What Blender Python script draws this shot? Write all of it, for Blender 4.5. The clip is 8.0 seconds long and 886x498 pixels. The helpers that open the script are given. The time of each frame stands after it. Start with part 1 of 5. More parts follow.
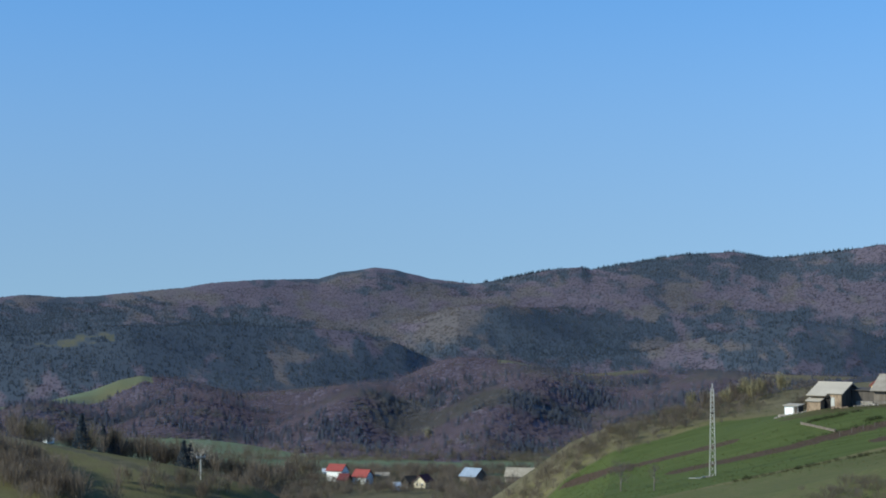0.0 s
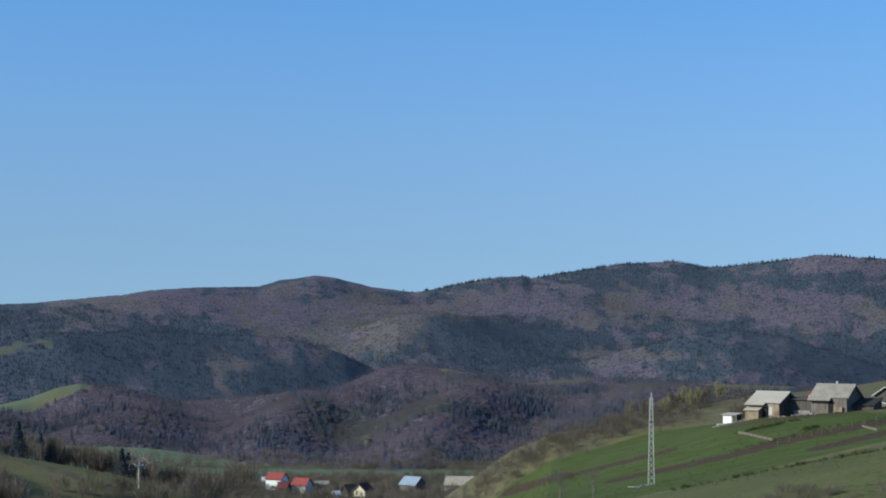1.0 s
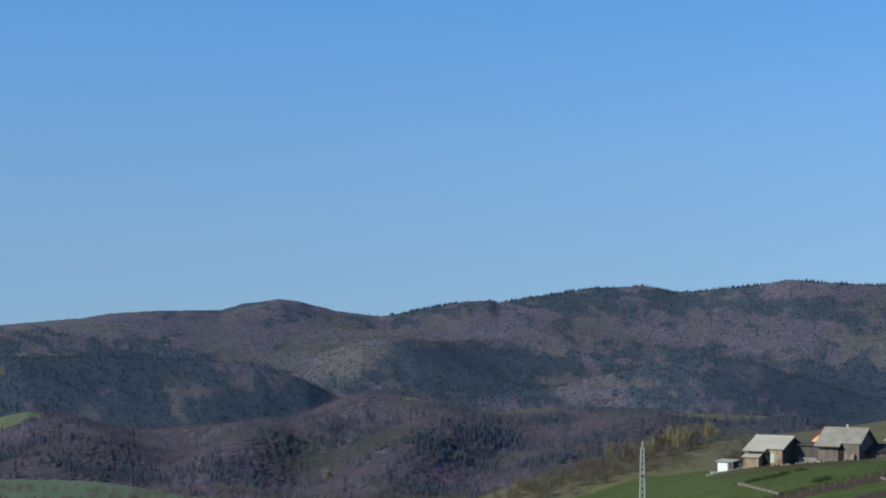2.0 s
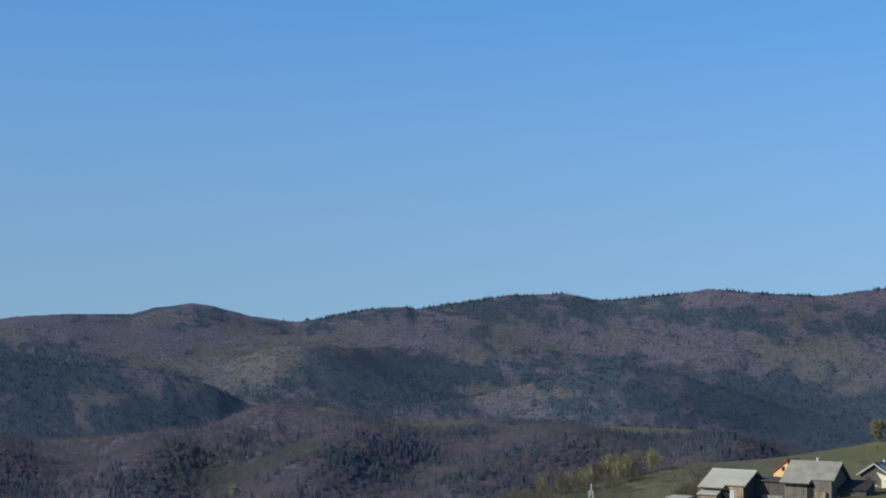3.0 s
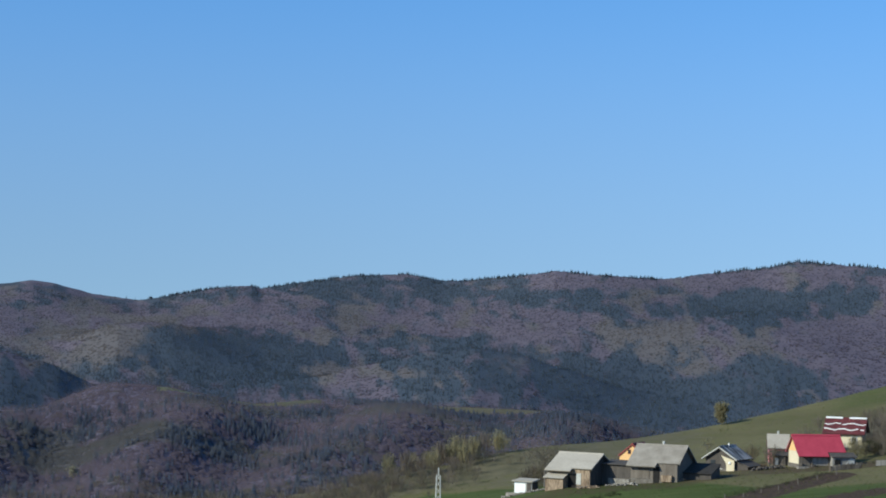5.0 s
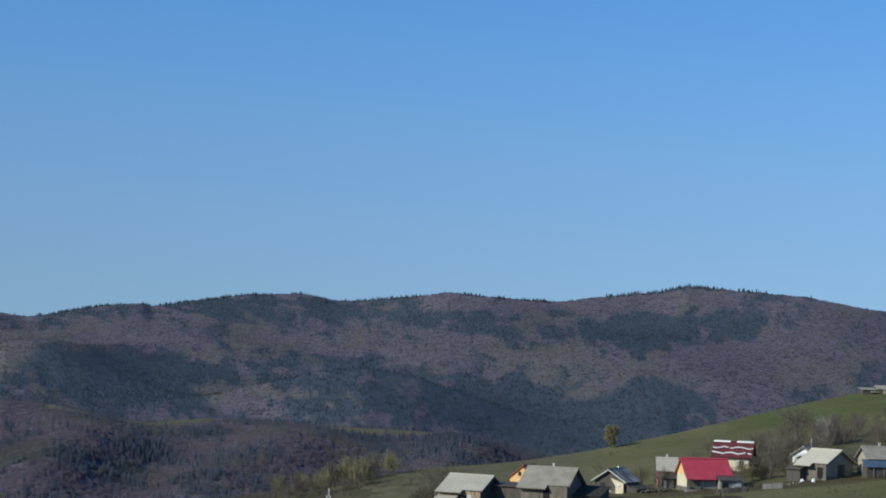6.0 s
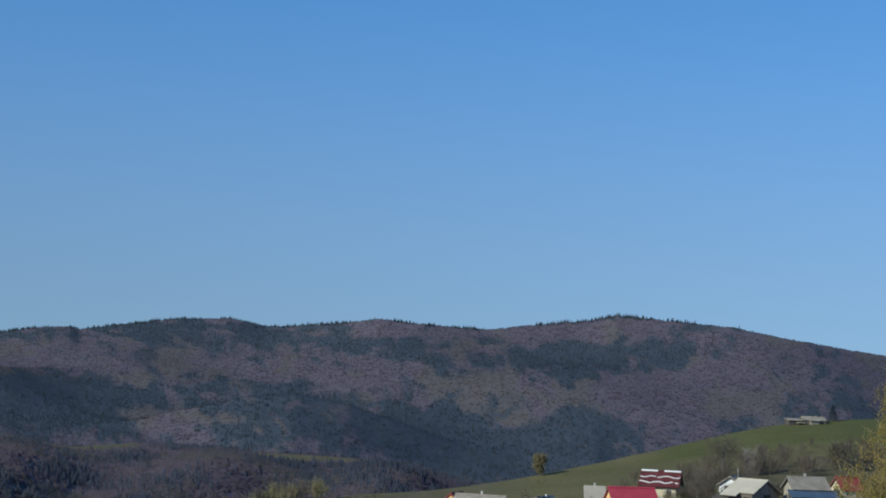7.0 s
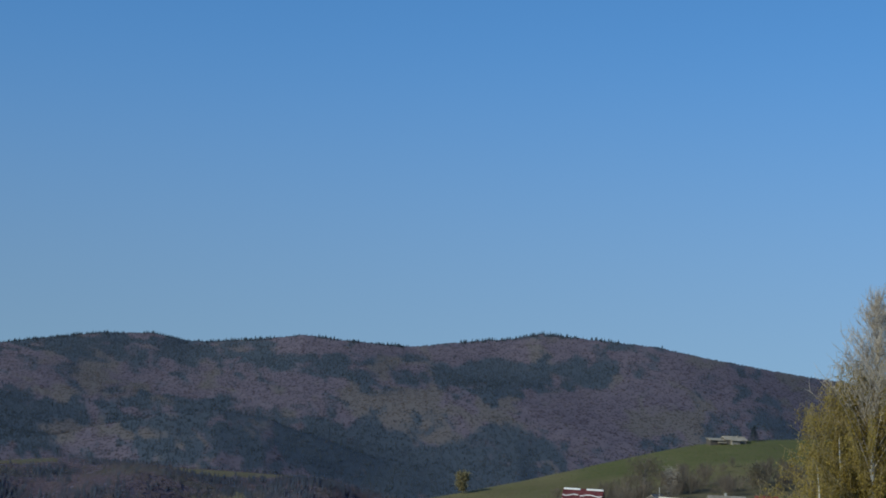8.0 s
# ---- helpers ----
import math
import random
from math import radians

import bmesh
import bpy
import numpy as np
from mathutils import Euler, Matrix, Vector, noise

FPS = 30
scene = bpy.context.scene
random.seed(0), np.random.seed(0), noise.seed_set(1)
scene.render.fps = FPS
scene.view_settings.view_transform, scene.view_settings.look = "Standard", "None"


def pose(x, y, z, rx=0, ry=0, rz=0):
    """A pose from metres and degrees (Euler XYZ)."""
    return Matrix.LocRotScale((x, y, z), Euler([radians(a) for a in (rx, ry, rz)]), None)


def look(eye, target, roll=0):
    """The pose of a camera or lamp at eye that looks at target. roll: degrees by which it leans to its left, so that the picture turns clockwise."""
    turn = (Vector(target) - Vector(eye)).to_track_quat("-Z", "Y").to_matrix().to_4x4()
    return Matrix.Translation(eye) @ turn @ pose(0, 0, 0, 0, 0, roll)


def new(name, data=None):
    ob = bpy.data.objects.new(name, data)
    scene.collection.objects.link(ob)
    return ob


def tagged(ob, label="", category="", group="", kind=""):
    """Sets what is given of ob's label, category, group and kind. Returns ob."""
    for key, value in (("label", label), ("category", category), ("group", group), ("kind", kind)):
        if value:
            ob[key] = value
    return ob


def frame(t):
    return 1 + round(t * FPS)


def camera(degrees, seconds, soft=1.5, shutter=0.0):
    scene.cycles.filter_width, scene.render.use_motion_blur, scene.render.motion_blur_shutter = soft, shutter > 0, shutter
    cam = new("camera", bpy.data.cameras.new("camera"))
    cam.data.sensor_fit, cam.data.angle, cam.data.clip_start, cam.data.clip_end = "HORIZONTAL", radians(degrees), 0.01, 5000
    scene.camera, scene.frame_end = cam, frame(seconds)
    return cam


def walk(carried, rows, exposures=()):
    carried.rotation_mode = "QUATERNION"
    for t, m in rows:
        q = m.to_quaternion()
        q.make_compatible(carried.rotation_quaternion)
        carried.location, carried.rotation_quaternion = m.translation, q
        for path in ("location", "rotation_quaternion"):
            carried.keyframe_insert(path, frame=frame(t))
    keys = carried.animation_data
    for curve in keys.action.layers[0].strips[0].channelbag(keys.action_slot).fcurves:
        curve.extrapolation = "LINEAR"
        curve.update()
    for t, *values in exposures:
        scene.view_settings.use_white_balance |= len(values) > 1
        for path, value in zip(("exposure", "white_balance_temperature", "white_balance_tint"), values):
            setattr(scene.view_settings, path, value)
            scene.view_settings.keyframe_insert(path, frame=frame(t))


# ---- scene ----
# ---- camera ----
cam = camera(27.53, 8.0, soft=1.9)
# seconds, place, yaw, pitch, roll (degrees)
ROWS = [
    (0.0, 3.92, -80.00, 96.24, 6.52, 2.20, 0.00),
    (0.25, 4.24, -86.50, 95.93, 6.12, 2.20, -0.08),
    (0.5, 4.39, -89.50, 95.79, 5.67, 2.27, -0.10),
    (0.75, 4.29, -87.50, 95.89, 5.12, 2.37, 0.05),
    (1.0, 3.92, -80.00, 96.24, 4.64, 2.47, 0.19),
    (1.5, 2.99, -61.00, 97.13, 3.78, 2.69, 0.21),
    (1.7, 2.62, -53.40, 97.49, 3.94, 3.02, 0.24),
    (2.1, 1.87, -38.20, 98.20, 3.38, 3.24, 0.42),
    (2.5, 1.12, -22.90, 98.92, 2.45, 3.38, 0.64),
    (2.8, 0.55, -11.30, 99.47, 1.74, 3.41, 0.80),
    (3.0, 0.18, -4.00, 99.82, 0.98, 3.43, 0.86),
    (3.2, 0.02, -0.50, 99.99, 0.66, 3.14, 0.94),
    (3.5, 0.00, 0.00, 100.00, 0.00, 2.66, 1.05),
    (4.0, 0.00, 0.00, 100.00, -1.19, 1.89, 1.20),
    (4.5, 0.00, 0.00, 100.00, -2.39, 2.40, 1.12),
    (5.8, 0.00, 0.00, 100.00, -6.64, 3.44, 1.76),
    (6.0, 0.00, 0.00, 100.00, -7.26, 3.63, 1.86),
    (6.5, 0.00, 0.00, 100.00, -8.31, 4.12, 2.07),
    (7.0, 0.00, 0.00, 100.00, -9.42, 4.56, 2.44),
    (7.5, 0.00, 0.00, 100.00, -10.49, 4.97, 2.37),
    (8.0, 0.00, 0.00, 100.00, -11.76, 5.21, 2.95),
]
EXPOSURES = [(t, stops, 5450, -2) for t, stops in ((0.0, 0.2), (1.5, 0.1), (3.0, 0.0), (3.5, 0.0), (4.0, 0.12), (4.5, 0.2), (6.0, -0.1), (6.5, -0.17), (7.5, -0.31), (8.0, -0.4))]
walk(cam, [(t, pose(x, y, z, 90 + pitch, 0, yaw) @ pose(0, 0, 0, 0, 0, roll)) for t, x, y, z, yaw, pitch, roll in ROWS], EXPOSURES)

# ---- world and sun ----
SUN_AZ, SUN_EL = 245.0, 27.0  # degrees clockwise from straight ahead, and above the horizon
world = bpy.data.worlds.new("sky")
scene.world = world
world.use_nodes = True
wn = world.node_tree.nodes
sky = wn.new("ShaderNodeTexSky")
sky.sky_type, sky.sun_disc = "NISHITA", False
sky.sun_elevation, sky.sun_rotation = radians(SUN_EL), radians(SUN_AZ)
sky.altitude, sky.air_density, sky.dust_density, sky.ozone_density = 1500.0, 1.0, 0.5, 3.5
wn["Background"].inputs["Strength"].default_value = 0.15
aim, lift, unit = wn.new("ShaderNodeTexCoord"), wn.new("ShaderNodeVectorMath"), wn.new("ShaderNodeVectorMath")
lift.operation, unit.operation = "ADD", "NORMALIZE"
lift.inputs[1].default_value = (0.0, 0.0, 0.10)
world.node_tree.links.new(aim.outputs["Generated"], lift.inputs[0])
world.node_tree.links.new(lift.outputs[0], unit.inputs[0])
world.node_tree.links.new(unit.outputs[0], sky.inputs["Vector"])
haze, level, drop, dull = wn.new("ShaderNodeHueSaturation"), wn.new("ShaderNodeSeparateXYZ"), wn.new("ShaderNodeMapRange"), wn.new("ShaderNodeMapRange")
world.node_tree.links.new(aim.outputs["Generated"], level.inputs[0])
for node, low, high, socket in ((dull, 0.72, 1.08, "Saturation"), (drop, 0.60, 1.07, "Value")):
    node.interpolation_type = "SMOOTHSTEP"
    for k, v in (("From Min", -0.02), ("From Max", 0.24), ("To Min", low), ("To Max", high)):
        node.inputs[k].default_value = v
    world.node_tree.links.new(level.outputs["Z"], node.inputs["Value"])
    world.node_tree.links.new(node.outputs["Result"], haze.inputs[socket])
world.node_tree.links.new(sky.outputs[0], haze.inputs["Color"])
world.node_tree.links.new(haze.outputs[0], wn["Background"].inputs["Color"])
sun = new("sun", bpy.data.lights.new("sun", "SUN"))
sun.data.energy, sun.data.angle, sun.data.color = 4.7, radians(0.53), (1.0, 0.86, 0.66)
sun.matrix_world = look((math.sin(radians(SUN_AZ)) * math.cos(radians(SUN_EL)) * 500, math.cos(radians(SUN_AZ)) * math.cos(radians(SUN_EL)) * 500, math.sin(radians(SUN_EL)) * 500), (0, 0, 0))

# ---- shape of the land (numpy; heights relative to z = 100) ----
RNG = np.random.default_rng(7)
LATTICE = RNG.random((8, 64, 64))


def vnoise(x, y, k=0):
    """Smooth value noise, 0 to 1, one unit to a cell."""
    xi, yi = np.floor(x).astype(int), np.floor(y).astype(int)
    fx, fy = x - xi, y - yi
    fx, fy = fx * fx * (3 - 2 * fx), fy * fy * (3 - 2 * fy)
    g = LATTICE[k]
    a, b = g[xi % 64, yi % 64], g[(xi + 1) % 64, yi % 64]
    c, d = g[xi % 64, (yi + 1) % 64], g[(xi + 1) % 64, (yi + 1) % 64]
    return (a * (1 - fx) + b * fx) * (1 - fy) + (c * (1 - fx) + d * fx) * fy


def fbm(x, y, cell, k=0, octaves=4):
    total, amp, norm = 0.0, 1.0, 0.0
    for i in range(octaves):
        total = total + amp * vnoise(x / cell * 2**i + 17.3 * i, y / cell * 2**i - 9.1 * i, (k + i) % 8)
        norm, amp = norm + amp, amp * 0.5
    return total / norm


def smooth(a, b, v):
    t = np.clip((v - a) / (b - a), 0, 1)
    return t * t * (3 - 2 * t)


def softmax(a, b, k):
    h = np.clip(0.5 + 0.5 * (a - b) / k, 0, 1)
    return b * (1 - h) + a * h + k * h * (1 - h)


def bump(x, y, cx, cy, s):
    return np.exp(-((x - cx) ** 2 + (y - cy) ** 2) / (2 * s * s))


# the skyline mountain's crest: bearing and angle above the eye's level, degrees
FAR_AZ = [-180, -26, -21.5, -20.1, -18.9, -17.9, -16.0, -15.1, -14.1, -12.7, -10.7, -10.1, -8.9, -8.2, -7.0, -5.6, -4.9, -3.1, -2.1, -1.8, -0.4, 1.2, 2.8, 3.9, 4.6, 6.5, 7.5, 8.5, 10.9, 12.3, 14.1, 15.0, 16.8, 18.7, 20.1, 21.1, 22.1, 23.3, 28, 180]
FAR_EL = [0.4, 0.3, 0.52, 0.66, 0.58, 0.62, 0.82, 0.9, 1.07, 1.16, 1.2, 1.4, 1.57, 1.5, 1.2, 1.03, 1.15, 1.5, 1.58, 1.5, 1.74, 1.98, 2.06, 1.88, 1.89, 2.1, 2.27, 2.18, 2.06, 2.27, 2.46, 2.68, 2.56, 2.43, 2.18, 2.03, 1.88, 1.72, 1.2, 0.4]
# the wooded ridge in front of it
MID_AZ = [-180, -26, -22, -20.1, -18.6, -17.7, -17.0, -15.7, -14.6, -13.6, -11.9, -10.2, -8.5, -7.6, -6.8, -6.2, -5.5, -4.6, -3.9, -2.8, -1.8, 0, 1.4, 4, 5.7, 7.5, 8.7, 9.9, 11, 14, 28, 180]
MID_EL = [-2.6, -3.0, -2.95, -2.72, -2.36, -2.02, -1.88, -2.08, -2.4, -2.55, -2.4, -2.26, -2.14, -1.74, -1.41, -1.31, -1.35, -1.39, -1.54, -1.75, -1.86, -1.7, -1.76, -1.84, -1.87, -1.92, -2.1, -2.37, -2.57, -3.2, -3.2, -2.6]
# wooded spurs between the two: range, bearings, angles, waviness
SPURS = [
    (1430, [-60, -24, -20, -17, -14, -11, -9.5, -8, -6, 60], [-3.0, -0.8, -0.45, -0.15, -0.12, -0.28, -0.5, -0.9, -1.9, -5.0], 25),
    (1480, [-60, -3, -1, 1.2, 3.5, 5, 6.5, 8, 10, 14, 60], [-5.0, -3.0, -1.3, -0.7, -0.2, -0.05, -0.25, -0.7, -1.4, -3.0, -5.0], 20),
    (1620, [-60, 9, 11, 12.5, 14.5, 17, 19, 23, 60], [-5.0, -2.6, -1.2, -0.5, -0.15, -0.6, -0.9, -2.4, -5.0], 30),
    (1700, [-60, -9, -7.5, -6.2, -5.2, -4.2, -3, 60], [-5.0, -1.8, -0.2, 0.25, 0.15, -0.4, -2.0, -5.0], 25),
]
# the near hillside: a cubic in x / 100 and y / 100
SLOPE = [-13.514, 8.434, -12.468, -21.219, 16.472, 0.699, -10.492, 15.013, -6.786, 0.832]
FLOOR = -61.0


def far_range(az):
    return 2180 + 160 * np.cos(np.radians(az * 7 + 60)) + 45 * np.sin(np.radians(az * 31))


def mid_range(az):
    return 985 + 30 * np.sin(np.radians(az * 16)) + 16 * np.sin(np.radians(az * 43 + 20))


def foot_range(az):
    return 687 + 55 * smooth(-12, -17, az) - 20 * smooth(-14, -10, az) * smooth(6, 2, az) + 22 * np.sin(np.radians(az * 19 + 40)) + 9 * np.sin(np.radians(az * 70))


def slope_height(x, y):
    xx, yy = np.clip(x, -60, 175), np.clip(y, -90, 385)
    u, v = xx / 100, yy / 100
    a = SLOPE
    z = a[0] + a[1] * u + a[2] * v + a[3] * u * u + a[4] * u * v + a[5] * v * v + a[6] * u**3 + a[7] * u * u * v + a[8] * u * v * v + a[9] * v**3
    z = z + 4.52 * bump(x, y, 30, 242, 24) - 5.37 * bump(x, y, -20, 250, 30)
    z = z + 1.4 * bump(x, y, 35, 310, 13) - 0.7 * bump(x, y, 84, 337, 24) + 0.6 * bump(x, y, 131, 359, 12) + 0.5 * bump(x, y, 33.2, 244.6, 2.6)
    az, r = np.degrees(np.arctan2(x, y)), np.hypot(x, y)
    crest = np.interp(az, [-60, -6, 1, 6, 12, 21, 25, 90], [250, 275, 290, 310, 335, 388, 400, 400])
    d = np.maximum(0, r - crest)
    z = z - 0.75 * d * d / (d + 30)
    z = z - 0.3 * np.maximum(0, -3 - x) - 0.35 * np.maximum(0, -12 - x) - 0.6 * np.maximum(0, -28 - x) - 0.05 * np.maximum(0, 60 - y) - 0.1 * np.maximum(0, -90 - y) + 4.0 * bump(x, y, 36, 72, 16)
    return z


def terrain(x, y):
    x, y = np.asarray(x, float), np.asarray(y, float)
    az, r = np.degrees(np.arctan2(x, y)), np.hypot(x, y)
    floor = FLOOR + 3.0 * (fbm(x, y, 160, 1, 2) - 0.5) + 0.012 * np.maximum(0, r - 560)
    rf, rc, ra = foot_range(az), mid_range(az), far_range(az)
    zc = np.tan(np.radians(np.interp(az, MID_AZ, MID_EL))) * rc - 4.5
    za = np.tan(np.radians(np.interp(az, FAR_AZ, FAR_EL))) * ra + 0.5
    za_broad = sum(np.interp(az + d, FAR_AZ, FAR_EL) for d in (-2.4, -1.6, -0.8, 0, 0.8, 1.6, 2.4)) / 7
    za_broad = np.tan(np.radians(za_broad)) * ra + 0.5
    t = np.clip((r - rf) / (rc - rf), 0, 1)
    rise = 0.55 * t + 0.45 * t * t * (3 - 2 * t)
    gully = 5.5 * np.sin(np.radians(az * 62 + 70 * np.sin(r / 85.0))) + 4.0 * (fbm(x, y, 90, 2, 3) - 0.5) * 2
    mid = floor + (zc - floor) * rise + gully * 4 * t * (1 - t)
    rd = rc + 170
    zd = zc - 26
    back = zc + (zd - zc) * smooth(0, 1, (r - rc) / (rd - rc))
    s = np.clip((r - rd) / (ra - rd), 0, 1)
    spur = 9 * np.sqrt((vnoise(az / 4.2 + 1.1 * np.sin(r / 260.0), r / 900.0 + 3, 3) - 0.5) ** 2 + 0.02) * 2 - 7 + 9 * (fbm(x, y, 230, 4, 3) - 0.5) * 2
    spur = spur + 4 * np.sqrt((vnoise(az / 1.7 + 1.6 * np.sin(r / 170.0), r / 300.0 + 9, 5) - 0.5) ** 2 + 0.03) * 2 - 6 + 5 * (fbm(x, y, 60, 1, 2) - 0.5)
    far = zd + (za_broad + (za - za_broad) * smooth(0.72, 1, s) - zd) * s**1.3 + spur * 2.4 * s * (1 - s)
    far = far + 20 * bump(az, r / 40, -5.4, 43, 2.2) + 16 * bump(az, r / 40, 13.0, 42, 2.6)
    for r0, la, le, wave in SPURS:
        rb = r0 + wave * np.sin(np.radians(az * 23))
        zb = np.tan(np.radians(np.interp(az, la, le))) * rb - 4.0
        far = softmax(far, zb - np.where(r < rb, 0.20, 0.30) * np.abs(r - rb) + 5 * (fbm(x, y, 80, 6, 2) - 0.5), 5.0)
    beyond = np.maximum(za - 0.16 * (r - ra), -60)
    hills = np.where(r < rc, mid, np.where(r < rd, back, np.where(r < ra, far, beyond)))
    left = -25.7 - 0.16 * np.clip(x + 100, -70, 22) - 0.26 * np.clip(x + 78, 0, 14) - 0.5 * np.clip(x + 64, 0, 200) - 0.006 * np.maximum(0, y - 222) ** 2 - 0.12 * np.maximum(0, 222 - y)
    z = softmax(softmax(hills, left, 3.0), slope_height(x, y), 5.0)
    return z + 100 + 0.25 * (fbm(x, y, 9, 5, 2) - 0.5) * (r > 100)
# ---- end of the shape ----


# ---- materials ----
def mat(name, dark, light, cell=1.0, rough=0.9, relief=0.3, fine=None, metal=0.0, tint=False, stretch=(1, 1, 1), spread=(0.35, 0.65), bend=0.0, airy=0.5):
    """A surface whose colour wanders between two tones at two scales, with a fine relief. tint: each plant takes its own tone. bend: how far a crown's many twigs even out the facing of its surface; airy: how much of such a crown one sees through."""
    m = bpy.data.materials.new(name)
    m.use_nodes = True
    nt = m.node_tree
    n, link = nt.nodes, nt.links.new
    p = n["Principled BSDF"]
    p.inputs["Roughness"].default_value, p.inputs["Metallic"].default_value = rough, metal
    p.inputs["Specular IOR Level"].default_value = 0.25
    tc, mp = n.new("ShaderNodeTexCoord"), n.new("ShaderNodeMapping")
    mp.inputs["Scale"].default_value = stretch
    link(tc.outputs["Object"], mp.inputs["Vector"])
    big, small = n.new("ShaderNodeTexNoise"), n.new("ShaderNodeTexNoise")
    big.inputs["Scale"].default_value, big.inputs["Detail"].default_value = 1.0 / cell, 4.0
    small.inputs["Scale"].default_value, small.inputs["Detail"].default_value = 1.0 / (fine or cell / 9), 3.0
    for t in (big, small):
        link(mp.outputs["Vector"], t.inputs["Vector"])
    mix = n.new("ShaderNodeMath")
    mix.operation = "MULTIPLY_ADD"
    link(small.outputs["Fac"], mix.inputs[0])
    mix.inputs[1].default_value = 0.5
    half = n.new("ShaderNodeMath")
    half.operation = "MULTIPLY"
    link(big.outputs["Fac"], half.inputs[0])
    half.inputs[1].default_value = 0.5
    link(half.outputs[0], mix.inputs[2])
    fac = mix.outputs[0]
    if tint:
        at = n.new("ShaderNodeAttribute")
        at.attribute_name = "tint"
        blend = n.new("ShaderNodeMath")
        blend.operation = "MULTIPLY_ADD"
        link(at.outputs["Fac"], blend.inputs[0])
        blend.inputs[1].default_value = 0.6
        low = n.new("ShaderNodeMath")
        low.operation = "MULTIPLY"
        link(fac, low.inputs[0])
        low.inputs[1].default_value = 0.4
        link(low.outputs[0], blend.inputs[2])
        fac = blend.outputs[0]
    ramp = n.new("ShaderNodeValToRGB")
    ramp.color_ramp.elements[0].position, ramp.color_ramp.elements[1].position = spread
    ramp.color_ramp.elements[0].color, ramp.color_ramp.elements[1].color = (*dark, 1), (*light, 1)
    link(fac, ramp.inputs["Fac"])
    link(ramp.outputs["Color"], p.inputs["Base Color"])
    if relief:
        b = n.new("ShaderNodeBump")
        b.inputs["Strength"].default_value = relief
        b.inputs["Distance"].default_value = 0.05
        link(small.outputs["Fac"], b.inputs["Height"])
        link(b.outputs["Normal"], p.inputs["Normal"])
    if tint:
        # thin twigs and leaves let light through
        lit, through_light, both = n.new("ShaderNodeBsdfDiffuse"), n.new("ShaderNodeBsdfTranslucent"), n.new("ShaderNodeMixShader")
        link(ramp.outputs["Color"], lit.inputs["Color"])
        link(ramp.outputs["Color"], through_light.inputs["Color"])
        both.inputs[0].default_value = 0.5
        if bend:
            geo, part_of, lean, unit = n.new("ShaderNodeNewGeometry"), n.new("ShaderNodeVectorMath"), n.new("ShaderNodeVectorMath"), n.new("ShaderNodeVectorMath")
            part_of.operation, lean.operation, unit.operation = "SCALE", "ADD", "NORMALIZE"
            part_of.inputs["Scale"].default_value = 1 - bend
            lean.inputs[1].default_value = (-0.08 * bend, -0.35 * bend, 0.85 * bend)
            link(geo.outputs["Normal"], part_of.inputs[0])
            link(part_of.outputs[0], lean.inputs[0])
            link(lean.outputs[0], unit.inputs[0])
            link(unit.outputs[0], lit.inputs["Normal"])
            link(unit.outputs[0], through_light.inputs["Normal"])
        link(lit.outputs[0], both.inputs[1])
        link(through_light.outputs[0], both.inputs[2])
        crown = both
        if bend:
            # open crowns: between the twigs one sees through
            gaps, crown = n.new("ShaderNodeBsdfTransparent"), n.new("ShaderNodeMixShader")
            crown.inputs[0].default_value = airy
            link(both.outputs[0], crown.inputs[1])
            link(gaps.outputs[0], crown.inputs[2])
        link(crown.outputs[0], n["Material Output"].inputs["Surface"])
        n.remove(p)
    return m


